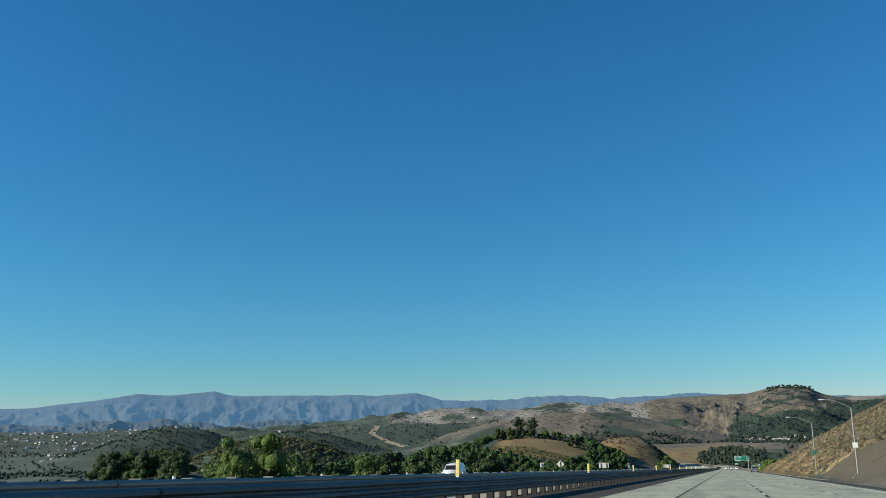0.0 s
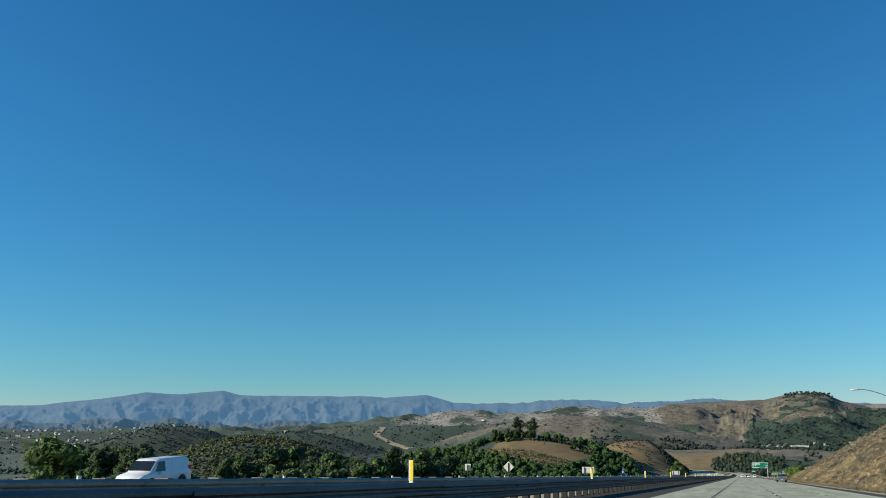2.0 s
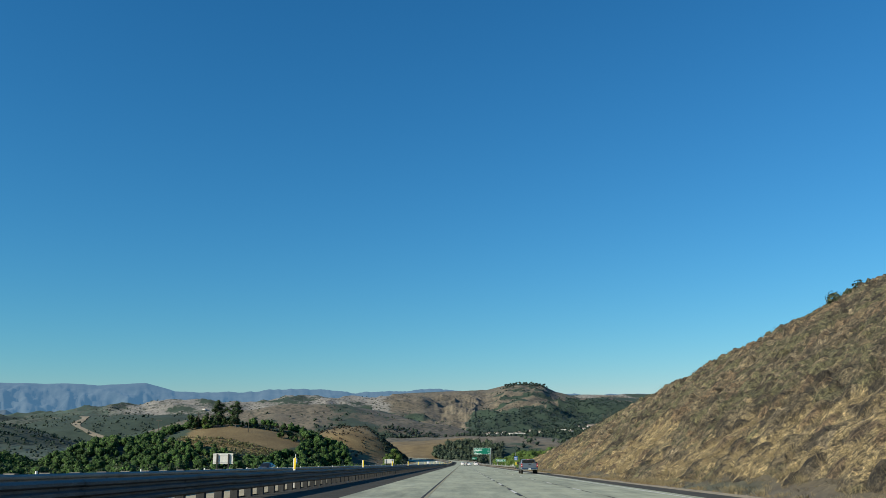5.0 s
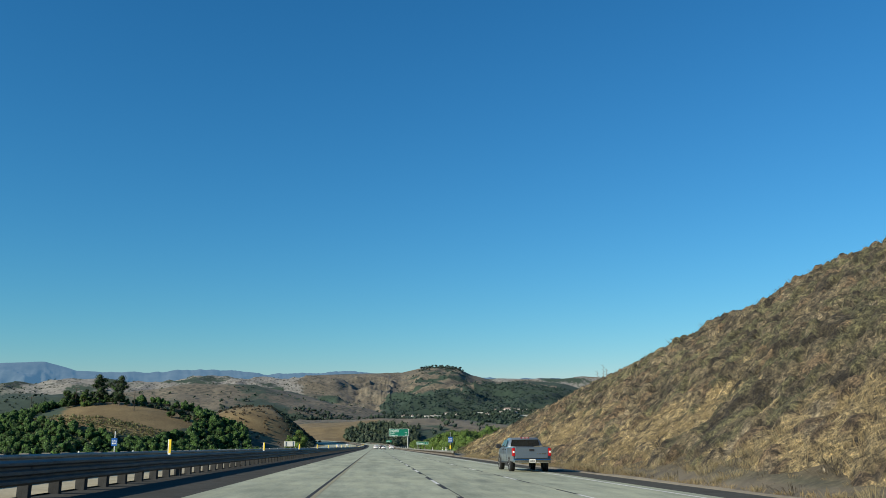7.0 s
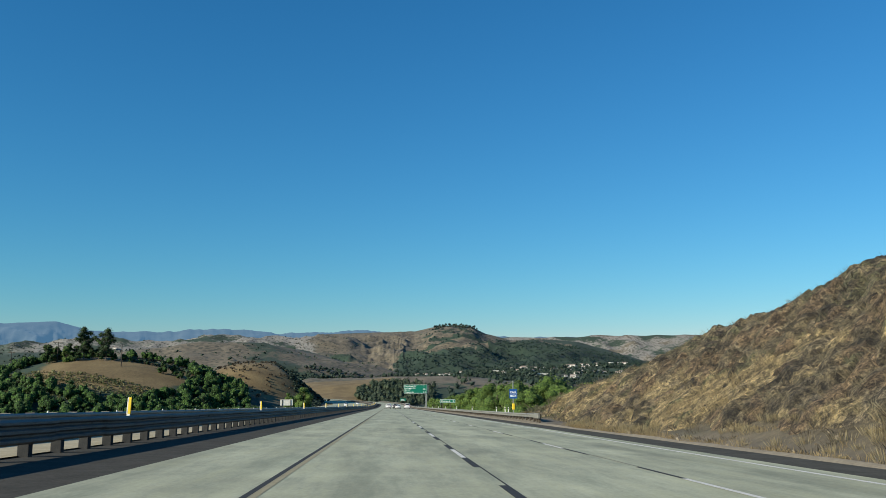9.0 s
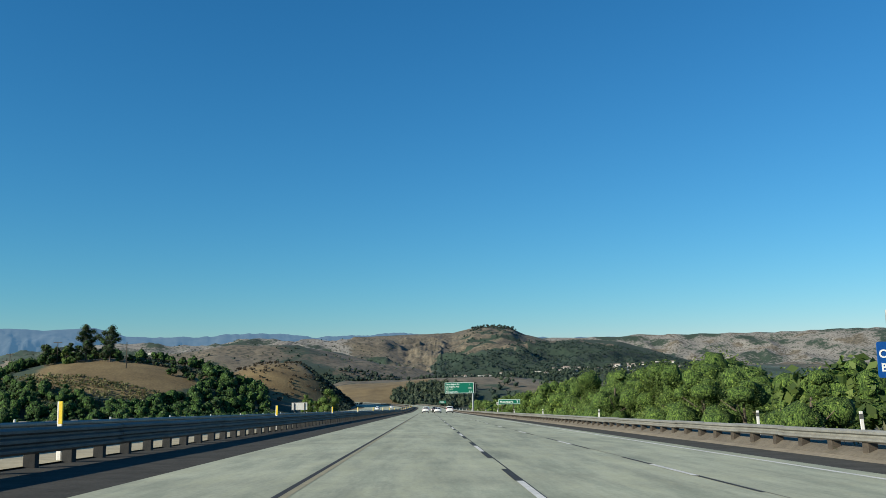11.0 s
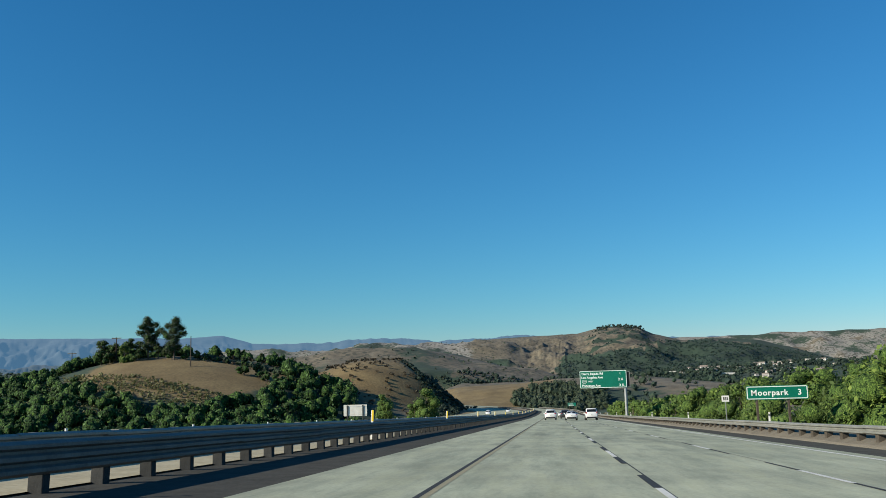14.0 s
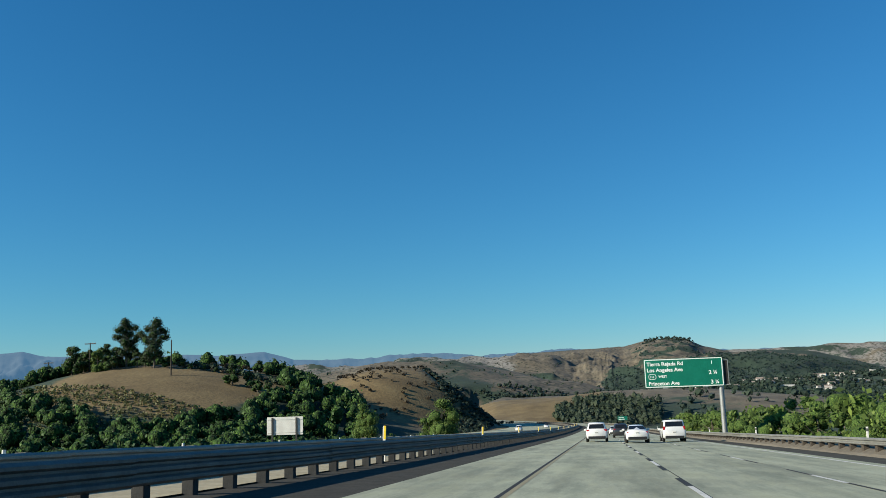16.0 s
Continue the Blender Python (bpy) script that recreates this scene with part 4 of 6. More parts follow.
def leaf_mass(name, dark, mid, light, size, droop=0.75):
    """Closed foliage inside a crown: single sprays of leaves, shade painted dark in the gaps between."""
    m, nt, b = material(name, 0.9)
    pos = coords(nt, (1, 1, droop))
    warp = node(nt, "ShaderNodeTexNoise", {"Vector": pos, "Scale": size * 1.4, "Detail": 3.0}).outputs["Color"]
    pos = blend(nt, 0.09, pos, warp, "ADD")
    clump = noisy(nt, pos, size * 0.3, 4, 0.6)
    tufts_at = node(nt, "ShaderNodeTexVoronoi", {"Vector": pos, "Scale": size, "Randomness": 1.0})
    own = node(nt, "ShaderNodeSeparateColor", {"Color": tufts_at.outputs["Color"]}).outputs["Red"]
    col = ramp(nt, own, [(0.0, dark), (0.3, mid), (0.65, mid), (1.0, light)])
    # colour falls off towards each spray's edge, as painted shade
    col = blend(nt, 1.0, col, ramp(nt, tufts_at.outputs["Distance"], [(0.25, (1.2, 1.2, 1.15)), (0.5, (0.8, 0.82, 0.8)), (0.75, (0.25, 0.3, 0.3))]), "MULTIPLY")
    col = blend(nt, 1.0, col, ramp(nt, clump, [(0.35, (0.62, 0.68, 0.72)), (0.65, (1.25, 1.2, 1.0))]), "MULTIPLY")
    nt.links.new(col, b.inputs["Base Color"])
    b.inputs["Specular IOR Level"].default_value = 0.2
    high = node(nt, "ShaderNodeMath", {0: 1.0, 1: tufts_at.outputs["Distance"]}, operation="SUBTRACT").outputs[0]
    bump(nt, b, high, 1.0, 0.6 / size)
    return m


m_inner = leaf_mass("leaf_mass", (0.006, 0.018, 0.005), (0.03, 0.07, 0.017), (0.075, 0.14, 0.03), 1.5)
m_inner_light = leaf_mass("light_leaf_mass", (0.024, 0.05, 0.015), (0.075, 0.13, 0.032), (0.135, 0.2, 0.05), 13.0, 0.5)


def cores(rs, centres, radii, first, shape, rough=0.34):
    """Uneven twiggy lumps that close the inside of a crown."""
    n, k = len(centres), len(shape[0])
    vs = (np.asarray(centres)[:, None] + shape[0][None] * np.asarray(radii)[:, None] * rs.uniform(0.86 - rough, 0.86 + rough, (n, k, 1))).reshape(-1, 3)
    fs = (shape[1][None] + (np.arange(n) * k)[:, None, None] + first).reshape(-1, 3)
    return vs, fs


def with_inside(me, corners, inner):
    """Give the closed lumps among the leaves the inner material with its painted shade."""
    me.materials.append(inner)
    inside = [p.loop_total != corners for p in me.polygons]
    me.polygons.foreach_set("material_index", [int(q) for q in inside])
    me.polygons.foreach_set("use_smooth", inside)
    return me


def crown(name, seed, lobes, per, size, mat, aspect=0.55, droop=0.0, inner=0.5, core=0.0):
    rs = np.random.RandomState(seed)
    pts = np.concatenate([shell(rs, per, c, r, inner) for c, r in lobes])
    mids = np.repeat(np.array([c for c, r in lobes]), per, 0)
    away = (pts - mids) / np.repeat(np.array([r for c, r in lobes]), per, 0)
    away[:, 2] += 0.25
    vs, fs = leaves(rs, pts, size, aspect, droop, away if core else None)
    fs = fs.tolist()
    if core:
        cv, cf = cores(rs, [c for c, r in lobes], [[q * core for q in r] for c, r in lobes], len(vs), FINE, 0.28)
        vs, fs = np.concatenate([vs, cv]), fs + cf.tolist()
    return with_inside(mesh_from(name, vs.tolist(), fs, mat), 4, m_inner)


def trunk(seed, height, r, limbs, spread):
    rng = random.Random(seed)
    bm = bmesh.new()
    lean = (rng.uniform(-0.05, 0.05) * height, rng.uniform(-0.05, 0.05) * height)
    mid, top = (lean[0] * 0.4, lean[1] * 0.4, height * 0.45), (lean[0], lean[1], height)
    rod(bm, (0, 0, -0.6), mid, r, r * 0.75, 8)
    rod(bm, mid, top, r * 0.75, r * 0.25, 8)
    for i in range(limbs):
        a, h = rng.uniform(0, 6.28), rng.uniform(0.3, 0.8)
        s = Vector(mid).lerp(Vector(top), max(0.0, (h - 0.45) / 0.55)) if h > 0.45 else Vector(mid) * (h / 0.45)
        rod(bm, s, s + Vector((math.cos(a) * spread, math.sin(a) * spread, spread * rng.uniform(0.4, 0.9))), r * 0.35, r * 0.1, 6)
    data = bpy.data.meshes.new("trunk")
    bm.to_mesh(data)
    bm.free()
    data.materials.append(m_bark)
    return data


def round_lobes(seed, n, w, h0, h1):
    rng = random.Random(seed)
    out = []
    for i in range(n):
        a, d, t = rng.uniform(0, 6.28), w * rng.uniform(0.15, 0.62), rng.uniform(0, 1)
        k = w * rng.uniform(0.32, 0.52) * (1.15 - 0.45 * t)
        out.append(((math.cos(a) * d * (1.1 - 0.6 * t), math.sin(a) * d * (1.1 - 0.6 * t), h0 + (h1 - h0) * t), (k, k, k * rng.uniform(0.65, 0.95))))
    return out


def tree_kind(kind, seed):
    if kind == "oak":
        return crown("crown", seed, round_lobes(seed, 11, 4.2, 1.4, 5.6), 44, 0.235, m_oak, inner=0.8, core=0.76), trunk(seed, 4.6, 0.25, 5, 1.7)
    if kind == "grove":
        return crown("crown", seed, round_lobes(seed, 16, 4.3, 1.6, 8.0), 42, 0.27, m_oak, inner=0.8, core=0.76), trunk(seed, 7, 0.25, 5, 1.7)
    if kind == "orchard":
        return crown("crown", seed, round_lobes(seed, 8, 3.4, 1.0, 4.4), 48, 0.22, m_orchard, inner=0.8, core=0.76), trunk(seed, 3.6, 0.2, 4, 1.4)
    if kind == "gum":
        rng = random.Random(seed)
        lobes = []
        for i in range(13):
            t = 0.24 + 0.74 * i / 12
            a = i * 2.4 + rng.uniform(-0.6, 0.6)
            reach = (2.2 + 4.6 * math.sin(math.pi * min(1.0, (t - 0.2) / 0.82)) ** 0.8) * rng.uniform(0.55, 1.1)
            for f in (0.35, 0.7, 1.0):
                k = rng.uniform(1.45, 2.3)
                lobes.append(((math.cos(a) * reach * f + rng.uniform(-0.5, 0.5), math.sin(a) * reach * f + rng.uniform(-0.5, 0.5), 18.4 * t + 1.1 * f + rng.uniform(-0.9, 0.5)), (k * 1.15, k * 1.15, k * 1.05)))
        return crown("crown", seed, lobes, 120, 0.31, m_gum, inner=0.62, core=0.62), trunk(seed, 17, 0.45, 12, 3.2)
    # pepper tree: a leafy core and short hanging sprays over many rounded lobes
    near, close = kind != "pepper_far", kind == "pepper_close"
    rs = np.random.RandomState(seed)
    lobes = round_lobes(seed + 7, 12 if near else 10, 3.9, 1.3, 6.3) + [(c, (k[0] * 0.8,) * 3) for c, k in round_lobes(seed + 9, 7 if near else 5, 4.4, 0.5, 2.6)]
    pts, out = [], []
    for c, r in lobes:
        for p in shell(rs, 50 if close else 30 if near else 13, c, (r[0] * 0.94, r[1] * 0.94, r[2] * 0.9), 0.8):
            n = rs.randint(5, 10) if near else rs.randint(3, 6)
            t = np.arange(n)
            pts.append(p + np.stack([rs.normal(0, 0.05, n).cumsum(), rs.normal(0, 0.05, n).cumsum(), (-0.12 if near else -0.22) * t], 1))
    core = np.concatenate([shell(rs, 90 if close else 50 if near else 20, c, [q * 0.9 for q in r], 0.85) for c, r in lobes])
    mids = np.repeat(np.array([c for c, r in lobes]), len(core) // len(lobes), 0)
    out.append(leaves(rs, core, 0.1 if close else 0.16 if near else 0.32, 0.6, 0.0, (core - mids) / 1.6)[0])
    hang = np.concatenate(pts)
    out.append(leaves(rs, hang, 0.09 if close else 0.122 if near else 0.22, 0.4, 0.6, hang / np.linalg.norm(hang * (1, 1, 0.3), axis=1)[:, None])[0])
    vs = np.concatenate(out)
    fs = np.arange(len(vs)).reshape(-1, 4).tolist()
    cv, cf = cores(rs, [c for c, r in lobes], [[q * 0.72 for q in r] for c, r in lobes], len(vs), FINE, 0.2)
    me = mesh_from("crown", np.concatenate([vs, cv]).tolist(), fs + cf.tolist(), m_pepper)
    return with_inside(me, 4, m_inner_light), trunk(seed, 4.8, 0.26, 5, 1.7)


KINDS = {k: [tree_kind(k, 100 + 10 * j + i) for i in range(3)] for j, k in enumerate(("oak", "orchard", "gum", "pepper", "pepper_far", "grove", "pepper_close"))}
TREES = {
    "grove": ("grove_tree", "tall dark green tree in a dense grove below the freeway", "tree", "grove trees"),
    "oak": ("oak_tree", "dark green bushy oak on the dry bank", "tree", "dark oaks"),
    "orchard": ("orchard_tree", "dark green rounded orchard tree on the hillside", "tree", "orchard trees"),
    "gum": ("eucalyptus_tree", "tall dark eucalyptus with open layered crown", "tree", "eucalyptus trees"),
    "pepper_close": ("pepper_tree", "bright green drooping pepper tree beside the freeway", "tree", "pepper trees"),
    "pepper_far": ("pepper_tree", "bright green drooping pepper tree beside the freeway", "tree", "pepper trees"),
    "pepper": ("pepper_tree", "bright green drooping pepper tree beside the freeway", "tree", "pepper trees"),
}
tree_rng = random.Random(77)


def plant(kind, x, y, scale=1.0, tall=1.0, sink=0.0, label=""):
    name, lab, cat, group = TREES[kind]
    head, stem = KINDS[kind][tree_rng.randrange(3)]
    m = pose(x, y, float(land(x, y)) - sink, 0, 0, tree_rng.uniform(0, 360)) @ Matrix.Diagonal((scale, scale, scale * tall, 1))
    ob = thing(name, m, label or lab, cat, group)
    part("trunk", stem, None, ob)
    part("crown", head, None, ob)
    return ob


# pepper trees behind the roadside rail
y = 414.0
while y < 830:
    for row in range(2 if y < 480 else 1):
        x = 19.6 + row * 6.5 + tree_rng.uniform(-1.3, 1.3) + (y - 414) * 0.012
        yy = y + tree_rng.uniform(-1.6, 1.6) + row * 3
        g = float(land(x, yy))
        want = float(road_z(yy)) + ((6.4, 7.2)[row] if yy < 520 else (5.2, 6.0)[row]) * tree_rng.uniform(0.78, 1.0) * (0.75 if yy < 438 else 0.8 if yy < 440 else 1.0) - g
        plant("pepper_close" if 428 < y < 486 or (row == 0 and y < 428) else "pepper" if row == 0 and y < 600 else "pepper_far", x, yy, want / 7.6, 1.0)
    y += 5.8 if y < 620 else 9.0
# two pepper trees below the opposite carriageway, and one near its edge
plant("pepper", -44.0, 694, 1.15)
plant("pepper", -48.5, 807, 2.05)
plant("pepper", -54.5, 813, 1.6)
plant("pepper_far", -47, 728, 0.5)
plant("pepper", -46.6, 88.5, 0.95)
plant("pepper_far", -50.5, 93, 0.9)
plant("pepper", -47.8, 98.0, 1.18)
plant("pepper_far", -48.0, 106, 0.9)
plant("pepper_far", -50.0, 96, 0.95)
plant("pepper_far", -48.0, 128, 0.95)
plant("pepper_far", -52.0, 134, 0.8)
# eucalyptus on the hilltop
plant("gum", -191.5, 866, 1.0, label="tall dark eucalyptus on the bare hilltop")
plant("gum", -176.5, 861, 1.0, label="tall leaning eucalyptus on the bare hilltop")
for x, y, s, k in ((-212, 868, 1.5, "oak"), (-203, 872, 1.6, "orchard"), (-198, 862, 1.1, "orchard"), (-183, 868, 1.2, "oak"), (-167, 866, 0.7, "oak"), (-162, 864, 0.45, "oak"), (-157, 866, 0.4, "oak"), (-152, 866, 0.36, "oak"), (-147, 867, 0.34, "oak"), (-142, 868, 0.36, "oak"), (-218, 874, 1.0, "oak"), (-193, 858, 0.9, "oak"), (-201, 864, 1.25, "grove"), (-196, 866, 1.0, "grove"), (-186, 865, 0.85, "grove"), (-181, 862, 0.7, "grove"), (-172, 864, 0.6, "grove"), (-209, 866, 1.2, "grove"), (-136, 868, 0.36, "oak"), (-130, 870, 0.4, "oak"), (-124, 872, 0.4, "oak"), (-138, 850, 0.95, "grove"), (-132, 852, 0.85, "grove"), (-127, 848, 0.8, "oak"), (-122, 846, 0.75, "grove"), (-199, 857, 1.3, "pepper_far"), (-211, 858, 1.35, "grove")):
    plant(k, x, y, s)


def scatter(n, x0, x1, y0, y1, keep, gap, seed):
    rng, out, tries = random.Random(seed), [], 0
    while len(out) < n and tries < n * 40:
        tries += 1
        x, y = rng.uniform(x0, x1), rng.uniform(y0, y1)
        if keep(x, y) and all((x - a) ** 2 + (y - b) ** 2 > gap * gap for a, b in out):
            out.append((x, y))
    return out


def bare_top(x, y):
    return (((x + 172) / 52) ** 2 + ((y - 842) / 56) ** 2 > 1 or (x + 174) * 0.6 + (y - 842) < -42) and ((x + 100) / 34) ** 2 + ((y - 950) / 75) ** 2 > 1


# dark groves beyond the opposite carriageway
def grove_tree(x, y, top):
    plant("grove", x, y, max(1.0, (top - float(land(x, y))) / 9.4))


for x, y in scatter(26, -470, -375, 560, 650, lambda x, y: -43 < math.degrees(math.atan2(x, y - 91)) < -36.6, 6, 5):
    grove_tree(x, y, -4.0 + tree_rng.uniform(-6.0, 1.5))
for x, y in scatter(12, -405, -330, 640, 720, lambda x, y: -33 < math.degrees(math.atan2(x, y - 91)) < -27, 9, 19):
    grove_tree(x, y, -12.0 + tree_rng.uniform(-5.0, 0.5))
for x, y in scatter(20, -120, -56, 345, 430, lambda x, y: True, 8.0, 18):
    plant("oak", x, y, max(0.8, (float(road_z(y)) + tree_rng.uniform(0.0, 3.5) - float(land(x, y))) / 6.8))
# small trees just below the opposite carriageway, and taller dark ones behind
for x, y in scatter(11, -51, -44, 157, 187, lambda x, y: True, 2.6, 38):
    bank_top = -4.6 + tree_rng.uniform(-1.2, 0.2)
    plant("oak", x, y, max(0.5, (bank_top - float(land(x, y))) / 6.6), 1.0, label="small grey-green tree on the bank below the freeway")
for x, y in scatter(20, -84, -58, 222, 264, lambda x, y: True, 4.6, 39):
    grove_tree(x, y, -3.2 + tree_rng.uniform(-3.0, 0.9))
# scrubby low ground beside the orchard
for x, y in scatter(46, -300, -70, 430, 590, lambda x, y: True, 9.0, 28):
    plant("oak", x, y, tree_rng.uniform(0.4, 0.8))
# the wooded hillside with orchard rows
for x, y in scatter(90, -330, -50, 590, 905, lambda x, y: bare_top(x, y) and x < min(-52 - 0.03 * (y - 430), -0.25 * (y - 513) - 2) and x > -330, 8.5, 6):
    plant("orchard" if tree_rng.random() < 0.7 else "oak", x, y, tree_rng.uniform(0.8, 1.35))
for x, y in scatter(60, -250, -100, 760, 835, lambda x, y: bare_top(x, y) and x < -0.25 * (y - 513) - 4, 6.5, 16):
    plant("orchard", x, y, tree_rng.uniform(0.8, 1.2))
# younger pepper trees that close the gaps of the roadside row
for x, y, k in ((22.0, 446.0, 1.02), (22.5, 453.0, 1.15), (22.0, 457.5, 1.12), (23.0, 468.0, 1.15), (23.5, 486.0, 1.15), (24.0, 497.0, 1.1), (24.0, 508.0, 1.12)):
    plant("pepper_close" if y < 470 else "pepper", x, y, k)


def clumps(name, spots, size, per, mat, label, category, seed, flat=0.7, leaf=0.34, core=0, aspect=0.7):
    """Many small far plants in one mesh."""
    rs = np.random.RandomState(seed)
    pts, sz, mids, rads = [], [], [], []
    spots = np.array(spots)
    zz = land(spots[:, 0], spots[:, 1])
    for (x, y), z in zip(spots, zz):
        k = size * rs.uniform(0.55, 1.4)
        pts.append(shell(rs, per, (x, y, z + k * 0.5), (k * 0.6, k * 0.6, k * 0.6 * flat + 0.2), 0.75 if core else 0.3))
        sz.append(np.full(per, k * leaf))
        mids.append((x, y, z + k * 0.5))
        rads.append((k * 0.5, k * 0.5, k * 0.5 * flat + 0.1))
    pts, sz = np.concatenate(pts), np.concatenate(sz)
    away = (pts - np.repeat(np.array(mids), per, 0)) / np.repeat(np.array(rads), per, 0)
    vs, fs = leaves(rs, pts, 1.0, aspect, 0.0, away)
    c = np.repeat(pts, 4, 0)
    vs = c + (vs - c) * np.repeat(sz, 4)[:, None]
    fs = fs.tolist()
    if core:
        cv, cf = cores(rs, mids, rads, len(vs), FINE if core > 1 else COARSE)
        vs, fs = np.concatenate([vs, cv]), fs + cf.tolist()
    me = mesh_from(name, vs.tolist(), fs, mat)
    return tagged(new(name, with_inside(me, 4, m_inner) if core > 1 else me), label, category, kind="stuff")


MASS = scatter(2700, -330, -50, 590, 905, lambda x, y: bare_top(x, y) and x < min(-52 - 0.03 * (y - 430), -0.25 * (y - 513) - 2), 2.9, 26)
CLOSE = [(x, y) for x, y in MASS if x > -160 and y < 730]
clumps("orchard_mass", [p for p in MASS if p not in CLOSE], 4.8, 28, m_orchard, "dense dark green orchard covering the hillside", "orchard", 21, 1.0, 0.09, 2)
clumps("orchard_edge", CLOSE, 4.8, 70, m_orchard, "dense dark green orchard trees below the freeway", "orchard", 22, 1.0, 0.055, 2)


def polar(n, az0, az1, r0, r1, seed, keep=None):
    rs = np.random.RandomState(seed)
    out = np.zeros((0, 2))
    while len(out) < n:
        az, r = np.radians(rs.uniform(az0, az1, n)), rs.uniform(r0, r1, n)
        p = np.stack([r * np.sin(az), 265 + r * np.cos(az)], 1)
        out = np.concatenate([out, p if keep is None else p[keep(p[:, 0], p[:, 1])]])
    return out[:n].tolist()


def lumpy(size, seed, limit):
    return lambda x, y: wobble(x, y, size, seed, 3) > limit


clumps("summit_wood", polar(110, 2.9, 5.7, 3730, 3800, 61), 8, 8, m_far_tree, "row of dark trees along the hill summit", "woods", 1, 0.8, 0.2, 1)
clumps("hill_brush", polar(7000, -0.4, 18.8, 2200, 3700, 62, lambda x, y: cover(x, y)[:, 0] > 0.6 + 0.12 * clouds(x, y, 90, 162, 3)), 5.6, 2, m_hill_tree, "dark green groves covering the far hillside", "woods", 2, 0.8, 0.2, 1)
clumps("valley_trees", polar(2900, -10, 17, 1500, 2350, 63, lambda x, y: lumpy(260, 64, -0.1)(x, y) & ((x > 0) | (y < 1950))), 5.6, 6, m_far_tree, "scattered dark trees across the valley", "woods", 3, 0.8, 0.2, 1)
clumps("western_trees", polar(4400, -58, -20, 900, 3200, 65, lumpy(320, 66, -0.2)), 5, 4, m_far_tree, "dark trees and scrub over the western valley", "woods", 4, 0.75, 0.2, 1)
clumps("knoll_brush", [(x, y) for cx, cy in ((-1167, 1730), (-936, 1875)) for x, y in scatter(420, cx - 230, cx + 230, cy - 250, cy + 150, lambda x, y: ((x - cx) / 220) ** 2 + ((y - cy) / 250) ** 2 < 1, 5, 168)], 5.0, 10, m_hill_tree, "dark green scrub over rounded valley knolls", "scrub", 13, 0.6, 0.3)
clumps("hill_scrub", polar(700, -26, 2, 1500, 3300, 67, lumpy(200, 68, 0.15)), 4.0, 8, m_far_tree, "scrub dotted over dry brown hills", "scrub", 5)
rows = [(x + random.uniform(-1, 1), y + random.uniform(-1, 1)) for x in np.arange(-38, 60, 4.6) for y in np.arange(1190, 1340, 6.5) if ((x - 8) / 44) ** 2 + ((y - 1268) / 76) ** 2 < random.uniform(0.8, 1.1)]
clumps("grove_rows", rows, 5.8, 30, m_gum, "orchard rows on the rise beyond the bend", "orchard", 6, 1.0, 0.12, 1)
clumps("knoll_scrub", scatter(460, -165, -45, 860, 1060, lambda x, y: x < -48, 2.6, 69), 1.9, 22, m_shade, "low brown scrub on the dry knoll", "scrub", 7, 0.35, 0.24)
# dark scrub laid to the shadow's edge, so it also deepens the shade
clumps("knoll_face_scrub", scatter(900, -92, -46, 855, 1060, lambda x, y: float(road_x(y)) - 43 > x > -83 + 0.32 * (962 - y), 1.5, 170), 2.3, 16, m_far_tree, "dark scrub thick on the shaded face of the knoll", "scrub", 17, 0.5, 0.2, 1)
clumps("hilltop_hedge", [(x, 868 + 1.2 * math.sin(x)) for x in np.arange(-168, -112, 1.1)], 2.3, 22, m_far_tree, "low dark hedge along the hilltop", "hedge", 18, 0.9, 0.14, 1)
clumps("hilltop_scrub", scatter(1100, -232, -124, 784, 834, lambda x, y: y < 828 - 0.2 * (x + 174), 1.1, 70), 1.35, 14, m_hill_scrub, "yellowish low scrub below the bare hilltop", "scrub", 8, 0.45, 0.3)
clumps("shrub_hill", scatter(2000, -540, -300, 650, 860, lambda x, y: ((x + 415) / 122) ** 2 + ((y - 762) / 108) ** 2 < 1, 2.2, 71), 3.2, 15, m_shrub, "yellow-green shrubs over a rounded hill", "scrub", 9, 0.6, 0.2, 1)
clumps("bank_scrub", scatter(240, 15, 75, 400, 900, lambda x, y: x > 17 + 0.01 * (y - 400), 2.5, 72), 2.4, 26, m_sage, "dry scrub on the bank under the trees", "scrub", 10)
clumps("east_flat_trees", scatter(420, 45, 420, 560, 1500, lambda x, y: x > 50, 8, 73), 6.5, 12, m_far_tree, "dark trees on the flat beyond the pepper trees", "woods", 11, 0.9, 0.15, 1)


clumps("town_trees", polar(460, 2.5, 18, 1600, 2050, 75), 8, 8, m_far_tree, "dark trees round the houses of the valley town", "woods", 19, 0.85, 0.2, 1)


# dry grass and scrub on the cut slope
def grassy(x, y):
    """Where straw grass grows thick: along the toe and in drifts up the slope."""
    return (0.8 - 0.35 * smooth(20, 28, x)) * wobble(x, y, 30, 82, 3) + 0.3 * wobble(x, y, 7, 83, 2) + 0.9 * np.clip(1.2 - np.abs(x - 16.5) / 6.0, 0, 1) - 0.6


